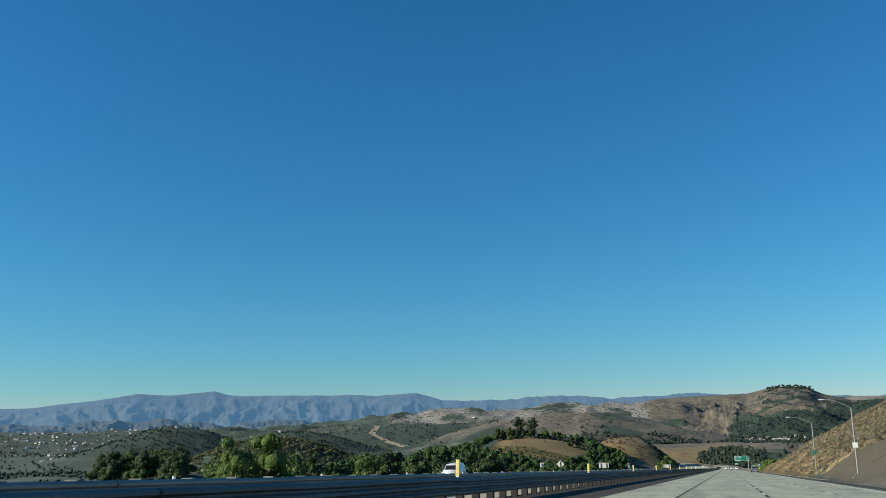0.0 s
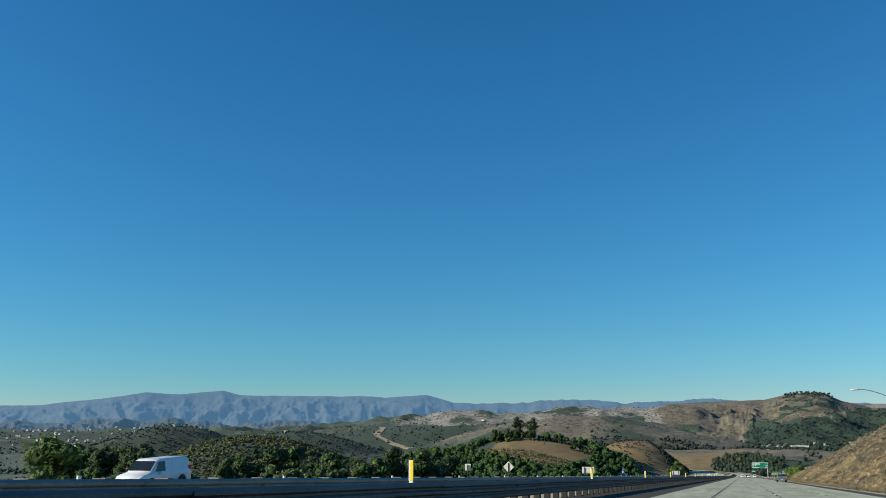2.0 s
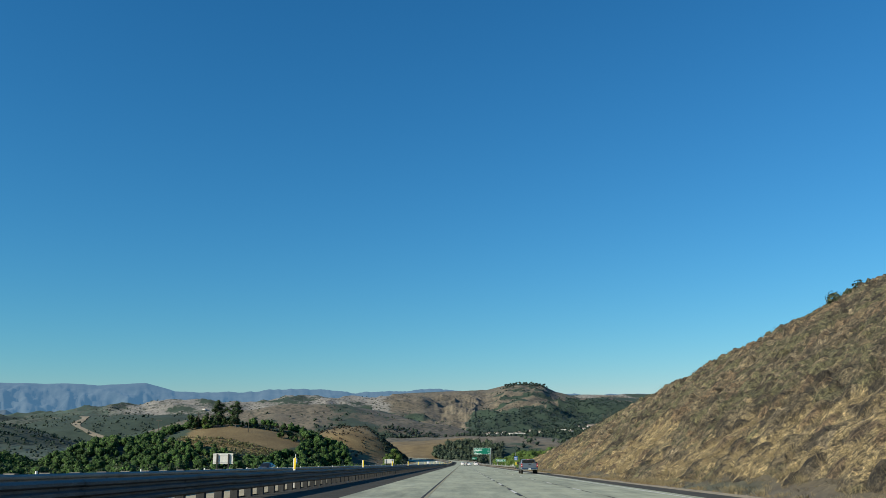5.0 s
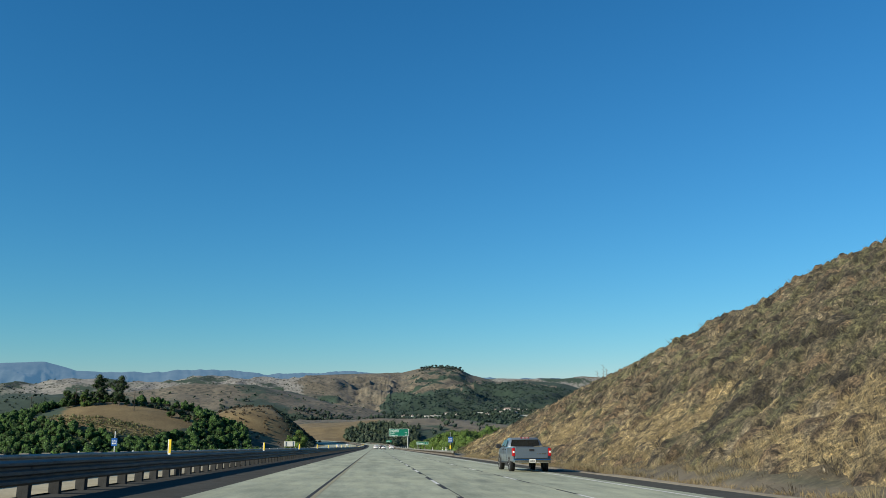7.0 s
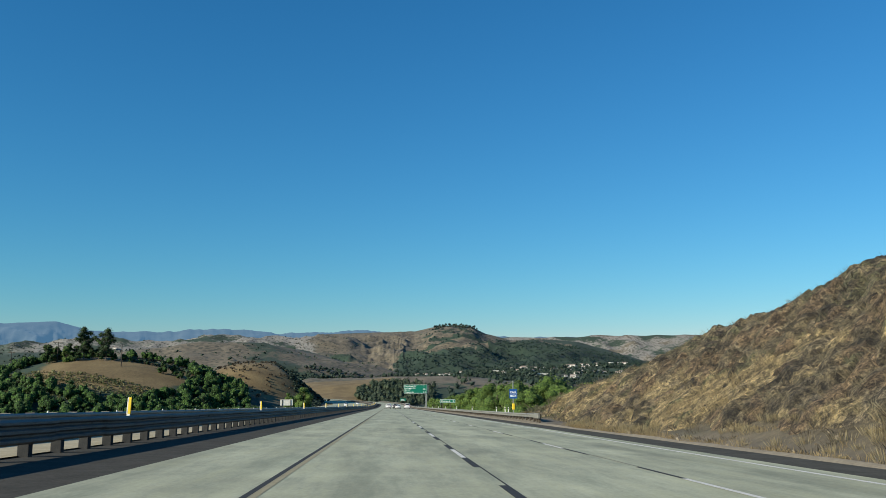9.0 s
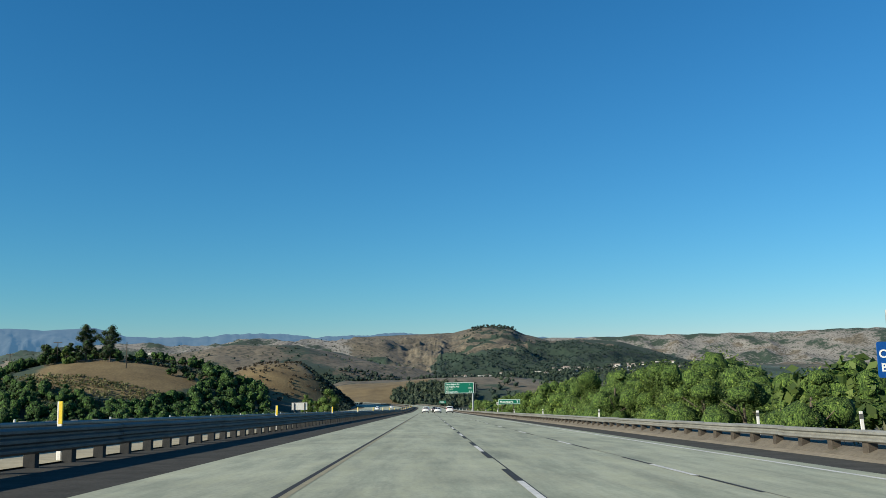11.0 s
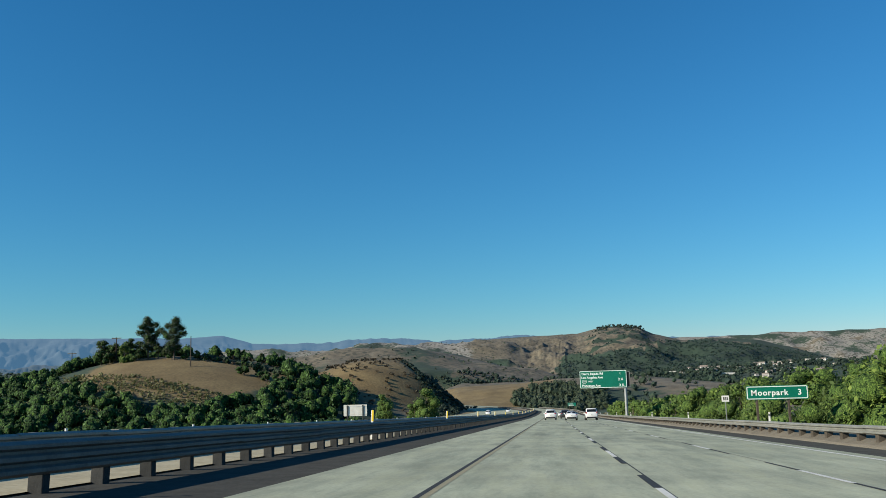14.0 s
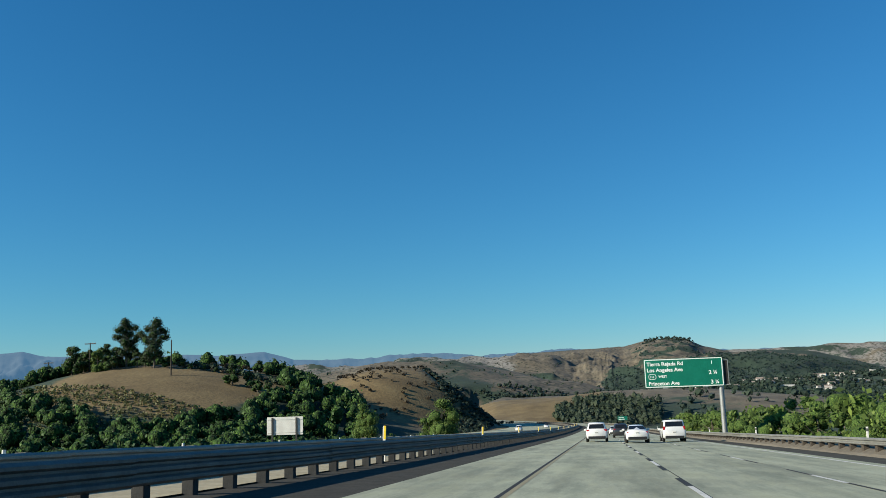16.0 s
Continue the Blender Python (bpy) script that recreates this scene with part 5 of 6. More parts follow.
def tufts(name, x, y, k, spread, blades, wide, lean, seed, mat, label, category, z=None):
    """Fans of thin tapering stems, each k high, growing close together."""
    rs = np.random.RandomState(seed)
    n = len(x)
    m = n * blades
    root = np.repeat(np.stack([x, y, (land(x, y) if z is None else z) - 0.04], 1), blades, 0)
    kk = np.repeat(k, blades)
    a, out = rs.uniform(0, 6.28, m), rs.uniform(0, 1, m) ** 0.6
    away = np.stack([np.cos(a), np.sin(a), 0 * a], 1) * out[:, None]
    start = root + away * (np.repeat(spread, blades) * 0.45)[:, None]
    rise = kk * rs.uniform(0.55, 1.1, m) * (1 - 0.45 * out * lean)
    tip = start + away * (kk * lean)[:, None] + np.stack([0 * a, 0 * a, rise], 1)
    b = np.cross(tip - start, rs.normal(size=(m, 3)))
    b /= np.linalg.norm(b, axis=1)[:, None]
    b *= (wide * (0.5 + kk) * rs.uniform(0.6, 1.3, m))[:, None]
    mid = start + (tip - start) * rs.uniform(0.4, 0.75, (m, 1)) + np.array([0, 0, 0.03])
    vs = np.stack([start, mid + b, tip, mid - b], 1).reshape(-1, 3)
    return tagged(new(name, mesh_from(name, vs.tolist(), np.arange(len(vs)).reshape(-1, 4).tolist(), mat)), label, category, kind="stuff")


# dense cover of low bushes: a fine sheet of rounded lumps, one hue a bush
m_cover, nt, bs = material("dry_brush_cover", 0.95)
pos = coords(nt)
tone = node(nt, "ShaderNodeAttribute", attr="tone").outputs["Color"]
f1, f2 = noisy(nt, pos, 9.0, 7, 0.8), noisy(nt, pos, 2.6, 5, 0.7)
# both noises darken the tone to paint the shadows among twigs
tone = blend(nt, 1.0, tone, ramp(nt, f1, [(0.41, (0.3, 0.3, 0.3)), (0.5, (0.95, 0.95, 0.95)), (0.6, (1.75, 1.72, 1.6))]), "MULTIPLY")
tone = blend(nt, 1.0, tone, ramp(nt, f2, [(0.41, (0.32, 0.32, 0.33)), (0.5, (0.9, 0.9, 0.9)), (0.6, (1.55, 1.5, 1.4))]), "MULTIPLY")
nt.links.new(tone, bs.inputs["Base Color"])
bump(nt, bs, f1, 1.0, 0.35)
CELL, X0, X1, Y0, Y1 = 0.95, 13.0, 54.0, 150.0, 394.0
rs = np.random.RandomState(85)
nx, ny = int((X1 - X0) / CELL) + 3, int((Y1 - Y0) / CELL) + 3
cx = X0 + (np.arange(nx)[None] - 1 + rs.uniform(0.1, 0.9, (ny, nx))) * CELL
cy = Y0 + (np.arange(ny)[:, None] - 1 + rs.uniform(0.1, 0.9, (ny, nx))) * CELL
straw = grassy(cx, cy) + 0.42 * rs.normal(size=cx.shape) - 0.5 * smooth(17, 24, cx) * smooth(300, 350, cy) > 0.36 + 0.4 * smooth(18.5, 23, cx)
bare = rs.uniform(size=cx.shape) < 0.09
patch = wobble(cx, cy, 26, 96, 3) + 0.6 * rs.normal(size=cx.shape)
reach = CELL * rs.uniform(0.5, 0.85, cx.shape)
tall = rs.uniform(0.4, 0.95, cx.shape) * (0.6 + 0.4 * smooth(15, 22, cx)) * np.where(rs.uniform(size=cx.shape) < 0.12, 1.3, 1.0)
tall = np.where(straw, rs.uniform(0.1, 0.4, cx.shape), np.where(bare, 0.02, tall))
HUES = np.array([(0.195, 0.16, 0.098), (0.19, 0.138, 0.082), (0.145, 0.137, 0.072), (0.07, 0.059, 0.039), (0.365, 0.29, 0.155), (0.265, 0.22, 0.145)])
hue = np.where(patch < -0.75, 1, np.where(patch > 0.5, 2, np.where(rs.uniform(size=cx.shape) < 0.34, 3, 0)))
hue = np.where(straw, 4, np.where(bare, 5, hue))
vx = X0 + (X1 - X0) * np.linspace(0, 1, 140) ** 1.2
vy = np.linspace(Y0, Y1, 800)
VX, VY = np.meshgrid(vx, vy)
VX = VX + rs.uniform(-0.06, 0.06, VX.shape)
VY = VY + rs.uniform(-0.08, 0.08, VY.shape)
ix, iy = ((VX - X0) / CELL).astype(int) + 1, ((VY - Y0) / CELL).astype(int) + 1
own = rs.uniform(0.68, 1.28, cx.shape)
# gaps between bushes start from the dark hue, which paints their shade
high, near, pick, shade_of = np.full(VX.shape, 0.0), np.full(VX.shape, 5.0), np.full(VX.shape, 3), np.ones(VX.shape)
for a in (-1, 0, 1):
    for b in (-1, 0, 1):
        jx, jy = np.clip(ix + a, 0, nx - 1), np.clip(iy + b, 0, ny - 1)
        d = np.hypot(VX - cx[jy, jx], VY - cy[jy, jx])
        h = tall[jy, jx] * np.sqrt(np.clip(1 - (d / reach[jy, jx]) ** 2, 0, 1))
        score = np.where(h > 0, d / reach[jy, jx], 5 + d)
        pick = np.where(score < near, hue[jy, jx], pick)
        shade_of = np.where(score < near, own[jy, jx], shade_of)
        near = np.minimum(near, score)
        high = np.maximum(high, h)
edge = smooth(13.2, 14.6, VX + 0.5 * np.sin(VY * 0.9)) * (1 - smooth(52, 53.9, VX)) * smooth(150, 154, VY) * (1 - smooth(376, 392, VY))
LZ = land(VX, VY)
VZ = LZ + (high * (0.95 + 0.07 * rs.normal(size=high.shape)) + 0.06) * edge - 0.3 * (1 - edge)
idx = np.arange(VX.size).reshape(VX.shape)
quads = np.stack([idx[:-1, :-1].ravel(), idx[:-1, 1:].ravel(), idx[1:, 1:].ravel(), idx[1:, :-1].ravel()], 1)
cover_ob = new("slope_brush", mesh_from("slope_brush", np.stack([VX.ravel(), VY.ravel(), VZ.ravel()], 1).tolist(), quads.tolist(), m_cover, True))
layer = cover_ob.data.color_attributes.new("tone", "FLOAT_COLOR", "POINT")
layer.data.foreach_set("color", np.concatenate([HUES[pick] * shade_of[..., None], np.ones(pick.shape + (1,))], -1).ravel())
tagged(cover_ob, "grey-brown and rusty dry brush covering the cut slope", "scrub", kind="stuff")


inside = (edge > 0.9) & (VX < 47) & (VY > 170)
growing = ~straw & ~bare & (cx > 14.2) & (cx < 50) & (cy > 160) & (cy < 384)
near_foot = cx < 24
for name, kind, mat, lab in (("grey_scrub", 0, m_sage, "grey-brown dry bushes packed over the cut slope"), ("rusty_scrub", 1, m_rust, "reddish brown dead bushes on the cut slope"), ("olive_scrub", 2, m_olive, "dull green bushes on the cut slope"), ("brown_scrub", 3, m_shade, "dark brown low bushes on the cut slope")):
    low, far = growing & (hue == kind) & near_foot, growing & (hue == kind) & ~near_foot
    for here, blades, wide in ((low, 58, 0.0075), (far, 16, 0.015)):
        k = tall[here] * 0.9 + 0.12
        tufts(name, cx[here], cy[here], k, reach[here] * 1.5, blades, wide, 0.75, 341 + kind + blades, mat, lab, "scrub", land(cx[here], cy[here]) + 0.12)
sel = np.flatnonzero((inside & (pick == 4)).ravel())
rs = np.random.RandomState(345)
sel = sel[rs.randint(0, len(sel), 6800)]
x, y = VX.ravel()[sel] + 0.15 * rs.normal(size=6800), VY.ravel()[sel] + 0.15 * rs.normal(size=6800)
k = rs.uniform(0.22, 0.62, 6800)
tufts("slope_grass", x, y, k, k * 1.9, 13, 0.009, 0.5, 310, m_straw, "tufts of dry straw-coloured grass on the cut slope", "grass")
# pale clumps of bunch grass along the toe
y = np.random.RandomState(86).uniform(170, 372, 420)
x = 12.2 + np.random.RandomState(87).uniform(0, 3.2, 420)
k = np.random.RandomState(88).uniform(0.22, 0.6, 420)
tufts("bunch_grass", x, y, k, k * 1.3, 100, 0.006, 0.5, 320, m_pale, "pale clumps of bunch grass along the foot of the slope", "grass")
clumps("slope_crest_bush", scatter(5, 46.5, 49.5, 279, 284, lambda x, y: True, 0.8, 95), 1.5, 160, m_oak, "dark green bush on the crest of the slope", "scrub", 12, 0.8, 0.11)

# dry flower stalks that stand on the shoulder of the slope
for i, (x, y, h) in enumerate(((27.0, 342.5, 2.1), (27.9, 343.5, 2.7), (28.6, 345.0, 1.8))):
    st = thing("dry_stalk", on_land(x, y, 0.2), "thin dry flower stalk standing on the slope", "dry stalk", "dry stalks")
    part("stem", rod(bmesh.new(), (0, 0, -0.3), (0.12 * (i - 1), 0, h), 0.03, 0.014, 6), m_rust_stem, st)
    for j in range(5):
        z = h * (0.55 + 0.09 * j)
        part("twig", rod(bmesh.new(), (0.12 * (i - 1) * z / h, 0, z), (0.12 * (i - 1) * z / h + (0.28 if j % 2 else -0.28), 0.1, z + 0.16), 0.016, 0.01, 5), m_rust_stem, st)

# short straw over the bare strip before the slope
rs = np.random.RandomState(431)
y, x, k = rs.uniform(196, 372, 800), rs.uniform(11.3, 14.6, 800), rs.uniform(0.12, 0.4, 800)
tufts("toe_straw", x, y, k, k * 2.2, 34, 0.008, 0.6, 432, m_straw, "short dry straw along the foot of the slope", "grass")

# low dead bushes between the straw at the foot of the slope
rs = np.random.RandomState(411)
y, x, k = rs.uniform(170, 384, 800), rs.uniform(12.4, 20.0, 800), rs.uniform(0.18, 0.5, 800)
tufts("toe_bush", x, y, k, k * 2.4, 50, 0.009, 0.8, 412, m_shade, "dark dead bushes along the foot of the slope", "scrub")

# weeds behind the roadside rail
rs = np.random.RandomState(401)
y, x = rs.uniform(368, 640, 1300), rs.uniform(11.7, 15.0, 1300)
k = rs.uniform(0.2, 0.5, 1300)
dry = rs.uniform(size=1300) < 0.5
tufts("verge_weeds", x[dry], y[dry], k[dry], k[dry], 16, 0.02, 0.7, 402, m_straw, "dry weeds behind the guard rail", "weeds")
tufts("verge_bush", x[~dry], y[~dry], k[~dry] * 1.3, k[~dry] * 1.5, 22, 0.03, 0.9, 403, m_olive, "low dull green bushes behind the guard rail", "weeds")

# stones and litter at the toe of the slope
rs = np.random.RandomState(97)
bm = bmesh.new()
for i in range(120):
    yy, xx, k = rs.uniform(120, 400), rs.uniform(11.2, 15.5), rs.uniform(0.05, 0.2)
    bmesh.ops.create_icosphere(bm, subdivisions=1, radius=1, matrix=pose(xx, yy, float(land(xx, yy)) + k * 0.3, rs.uniform(0, 90), rs.uniform(0, 90), 0) @ Matrix.Diagonal((k, k * rs.uniform(0.6, 1.2), k * 0.6, 1)))
data = bpy.data.meshes.new("toe_stones")
bm.to_mesh(data)
bm.free()
data.materials.append(m_verge)
tagged(new("toe_stones", data), "pale stones lying along the foot of the slope", "stones", kind="stuff")

# ---- distant houses ----
m_wall = simple("house_wall", (0.467, 0.453, 0.42), (0.567, 0.553, 0.527), 0.6, 0.85, obj_random=0.15)
m_roof = simple("house_roof", (0.173, 0.133, 0.113), (0.28, 0.24, 0.207), 0.8, 0.9, obj_random=0.2)
m_pane = simple("dark_window", (0.02, 0.0267, 0.0333), (0.0333, 0.04, 0.0467), 2.0, 0.15)


def house(at, w, d, h, label, group):
    ob = thing("house", at, label, "house", group)
    part("wall", boxed(-w / 2, w / 2, -d / 2, d / 2, -2, h), m_wall, ob)
    bm = bmesh.new()
    vs = [bm.verts.new(p) for p in ((-w / 2 - 0.6, -d / 2 - 0.6, h), (w / 2 + 0.6, -d / 2 - 0.6, h), (w / 2 + 0.6, d / 2 + 0.6, h), (-w / 2 - 0.6, d / 2 + 0.6, h), (-w / 2 - 0.3, 0, h + d * 0.28), (w / 2 + 0.3, 0, h + d * 0.28))]
    for f in ((0, 1, 5, 4), (2, 3, 4, 5), (1, 2, 5), (3, 0, 4), (3, 2, 1, 0)):
        bm.faces.new([vs[i] for i in f])
    part("roof", bm, m_roof, ob)
    for x in (-w * 0.28, w * 0.25):
        part("window", boxed(x - 0.9, x + 0.9, -d / 2 - 0.03, -d / 2 + 0.1, 1.0, 2.4), m_pane, ob)
    return ob


a = house(on_land(300, 2250, 1.0), 16, 11, 4.6, "pale stucco house with a brown roof in the valley", "valley houses")
for x, y in polar(84, 1.0, 16.5, 1750, 2280, 101):
    copy_thing(a, on_land(x, y, 1.0, random.uniform(-30, 30), random.uniform(0.38, 0.72)))
for x, y in polar(90, -52, -33, 1900, 2900, 102) + polar(150, -46.5, -36, 2650, 3350, 104):
    copy_thing(a, on_land(x, y, 1.0, random.uniform(-40, 40), random.uniform(0.35, 0.62)))
for x, y in polar(34, -31, -16, 2400, 3100, 103):
    copy_thing(a, on_land(x, y, 1.0, random.uniform(-40, 40), random.uniform(0.5, 0.9)))


def hall(x, y, w, d, h, turn):
    ob = thing("warehouse", on_land(x, y, 0.5, turn), "long low white commercial building in the valley", "warehouse", "valley warehouses")
    part("wall", boxed(-w / 2, w / 2, -d / 2, d / 2, -3, h), m_wall, ob)
    part("roof", boxed(-w / 2 - 0.4, w / 2 + 0.4, -d / 2 - 0.4, d / 2 + 0.4, h, h + 0.6), m_sheet, ob)
    for i in range(int(w // 9)):
        part("window", boxed(-w / 2 + 3 + 9 * i, -w / 2 + 7 + 9 * i, -d / 2 - 0.05, -d / 2 + 0.1, h - 3.2, h - 1.6), m_pane, ob)


for x, y, w, h, t in ((120, 2130, 70, 8, 4), (240, 2240, 46, 7, -6), (330, 2200, 60, 7, 0), (520, 2280, 80, 8, 5), (640, 2230, 50, 7, -4), (95, 2010, 90, 7, -8), (180, 1980, 60, 6, 6), (300, 2060, 70, 7, 3), (420, 2120, 90, 8, -3), (60, 2230, 60, 7, 2), (-1160, 1724, 13, 4, 12), (-880, 1500, 60, 6, 20)):
    hall(x, y, w * 0.5, 16, h * 0.52, t)
# pale dry wash in the western valley
ts = np.linspace(0, 1, 40)
wx, wy = -1010 + 300 * ts ** 1.2 + 30 * np.sin(ts * 7), 2450 - 470 * ts
wd = 7 + 6 * np.sin(ts * 9) ** 2
vs = [(float(a + s * b), float(c), float(land(a + s * b, c)) + 1.2) for a, b, c in zip(wx, wd, wy) for s in (-1, 1)]
tagged(new("riverbed", mesh_from("riverbed", vs, [(2 * i, 2 * i + 1, 2 * i + 3, 2 * i + 2) for i in range(39)], m_verge)), "pale dry wash crossing the valley", "riverbed", kind="structure")

# ---- vehicles ----
def paint(name, c, metal=0.0, rough=0.28):
    m = simple(name, tuple(v * 0.94 for v in c), tuple(min(1, v * 1.05) for v in c), 1.5, rough, metal)
    m.node_tree.nodes["Principled BSDF"].inputs["Coat Weight"].default_value = 0.6
    m.node_tree.nodes["Principled BSDF"].inputs["Coat Roughness"].default_value = 0.06
    return m


p_white, p_dark, p_truck = paint("white_car_paint", (0.68, 0.69, 0.69)), paint("dark_car_paint", (0.024, 0.025, 0.028)), paint("blue_grey_car_paint", (0.12, 0.155, 0.19), 0.35, 0.32)
m_glass = simple("tinted_glass", (0.008, 0.010, 0.012), (0.015, 0.018, 0.02), 1.0, 0.06)
m_red = simple("tail_lamp_red", (0.28, 0.008, 0.01), (0.42, 0.014, 0.016), 4.0, 0.15)
m_chrome = simple("chrome", (0.55, 0.56, 0.57), (0.7, 0.71, 0.72), 2.0, 0.12, 1.0)
m_alloy = simple("wheel_alloy", (0.42, 0.43, 0.44), (0.58, 0.59, 0.6), 3.0, 0.3, 0.8)
m_trim = simple("black_trim", (0.00933, 0.00933, 0.01), (0.02, 0.02, 0.0213), 3.0, 0.5)
m_lamp = simple("lamp_lens", (0.72, 0.74, 0.76), (0.85, 0.86, 0.88), 3.0, 0.1)


def loft(stations, bev=True):
    """A closed body through cross sections (y, half width, floor, widest, belt, roof half width, roof)."""
    bm, rings = bmesh.new(), []
    for y, hw, zb, zw, zt, hr, zr in stations:
        half = [(0, zb), (0.8 * hw, zb), (0.97 * hw, zb + 0.09), (hw, zw), (0.99 * hw, zt - 0.05), (0.955 * hw, zt), (hr, zr - 0.09), (hr * 0.9, zr - 0.015), (0, zr + 0.012)]
        ring = half + [(-x, z) for x, z in reversed(half[1:-1])]
        rings.append([bm.verts.new((x, y, z)) for x, z in ring])
    k = len(rings[0])
    for a, b in zip(rings, rings[1:]):
        for i in range(k):
            bm.faces.new((a[i], a[(i + 1) % k], b[(i + 1) % k], b[i]))
    bm.faces.new(rings[0]), bm.faces.new(list(reversed(rings[-1])))
    bmesh.ops.recalc_face_normals(bm, faces=bm.faces)
    for f in bm.faces:
        f.smooth = True
    return bm


def sheet(pts, thick=0.012):
    """A thin pane through corner points, thickened along its normal."""
    bm = bmesh.new()
    v = [bm.verts.new(p) for p in pts]
    f = bm.faces.new(v)
    f.normal_update()
    n = f.normal.copy()
    w = [bm.verts.new(Vector(p) - n * thick) for p in pts]
    bm.faces.new(list(reversed(w)))
    for i in range(len(v)):
        j = (i + 1) % len(v)
        bm.faces.new((v[i], w[i], w[j], v[j]))
    bmesh.ops.recalc_face_normals(bm, faces=bm.faces)
    return bm


def tyre_mesh(r, w):
    bm = bmesh.new()
    prof = [(r * 0.66, -w / 2), (r * 0.93, -w / 2), (r, -w * 0.36), (r, w * 0.36), (r * 0.93, w / 2), (r * 0.66, w / 2)]
    rings = []
    for i in range(28):
        a = 2 * math.pi * i / 28
        rings.append([bm.verts.new((x, q * math.cos(a), q * math.sin(a))) for q, x in prof])
    for i in range(28):
        a, b = rings[i], rings[(i + 1) % 28]
        for k in range(len(prof)):
            bm.faces.new((a[k], a[(k + 1) % len(prof)], b[(k + 1) % len(prof)], b[k]))
    bmesh.ops.recalc_face_normals(bm, faces=bm.faces)
    return bm


def rim_mesh(r, w, s):
    bm = bmesh.new()
    rod(bm, (s * w * 0.20, 0, 0), (s * w * 0.32, 0, 0), r * 0.2, r * 0.16, 16)
    for i in range(5):
        a = 2 * math.pi * i / 5
        rod(bm, (s * w * 0.24, 0, 0), (s * w * 0.33, r * 0.62 * math.cos(a), r * 0.62 * math.sin(a)), r * 0.11, r * 0.13, 6)
    rod(bm, (s * w * 0.02, 0, 0), (s * w * 0.08, 0, 0), r * 0.66, r * 0.66, 24)
    return bm


def wheels(ob, hw, ys, r, w):
    for y in ys:
        for s in (-1, 1):
            x = s * (hw - w / 2 + 0.01)
            # black disc stands in for the dark hollow behind the wheel
            arch = bmesh.new()
            rod(arch, (s * (hw - 0.10), y, r + 0.03), (s * (hw + 0.006), y, r + 0.03), r * 1.17, r * 1.17, 28)
            part("wheel_arch", arch, m_trim, ob)
            wh = part("wheel", tyre_mesh(r, w), m_black, ob, at=pose(x + s * 0.015, y, r))
            part("rim", rim_mesh(r, w, s), m_alloy, wh, "silver alloy rim")


def number_plate(ob, y, z):
    pl = part("number_plate", boxed(-0.155, 0.155, y - 0.012, y, z - 0.08, z + 0.08), m_white, ob)
    for x in (-0.1, -0.05, 0.0, 0.05, 0.1):
        part("text_bar", boxed(x - 0.016, x + 0.016, y - 0.018, y - 0.012, z - 0.04, z + 0.03), m_trim, pl)


def car(at, colour, stations, L, hw, ws, rear, front, sides, lamps, label, category, r=0.34):
    ob = thing(category.replace(" ", "_"), at, label, category)
    part("body", loft(stations), colour, ob)
    wheels(ob, hw, ws, r, 0.23)
    for name, ((y0, z0, w0), (y1, z1, w1)) in (("rear_window", rear), ("windscreen", front)):
        s = 1 if y1 > y0 else -1
        part(name, sheet([(-w0, y0 - s * 0.018, z0 + 0.012), (w0, y0 - s * 0.018, z0 + 0.012), (w1, y1 - s * 0.018, z1 + 0.012), (-w1, y1 - s * 0.018, z1 + 0.012)]), m_glass, ob)
    for s in (-1, 1):
        for y0, y1, y2, y3, zb, zt, hb, ht in sides:
            part("side_window", sheet([(s * (hb + 0.012), y0, zb), (s * (hb + 0.012), y1, zb), (s * (ht + 0.012), y2, zt), (s * (ht + 0.012), y3, zt)]), m_glass, ob)
        x0, x1, z0, z1, y = lamps
        part("tail_lamp", boxed(*sorted((s * x0, s * x1)), y, y + 0.32, z0, z1, bev=0.03), m_red, ob, "red tail lamp")
        part("headlamp", boxed(*sorted((s * hw * 0.52, s * hw * 0.86)), L - 0.35, L - 0.05, 0.62, 0.76, bev=0.03), m_lamp, ob)
        part("mirror", boxed(*sorted((s * hw * 0.98, s * (hw + 0.2))), L * 0.63, L * 0.63 + 0.12, 0.98, 1.14, bev=0.03), colour, ob)
    part("bumper_insert", boxed(-hw * 0.8, hw * 0.8, -0.03, 0.12, 0.28, 0.5, bev=0.03), m_trim, ob, "black lower bumper")
    number_plate(ob, -0.005, 0.8 if rear[0][1] > 1.05 else 0.72)
    return ob


SUV = [(0.0, 0.80, 0.40, 0.62, 0.92, 0.74, 1.02), (0.07, 0.90, 0.30, 0.66, 0.98, 0.78, 1.12), (0.42, 0.93, 0.26, 0.70, 1.02, 0.70, 1.58), (0.85, 0.935, 0.24, 0.72, 1.02, 0.70, 1.69), (2.5, 0.935, 0.24, 0.72, 1.0, 0.70, 1.69), (2.95, 0.935, 0.24, 0.72, 0.99, 0.68, 1.60), (3.6, 0.93, 0.25, 0.70, 0.98, 0.80, 1.10), (4.3, 0.90, 0.28, 0.66, 0.90, 0.74, 0.99), (4.65, 0.78, 0.34, 0.6, 0.78, 0.62, 0.86), (4.75, 0.62, 0.42, 0.56, 0.68, 0.5, 0.74)]
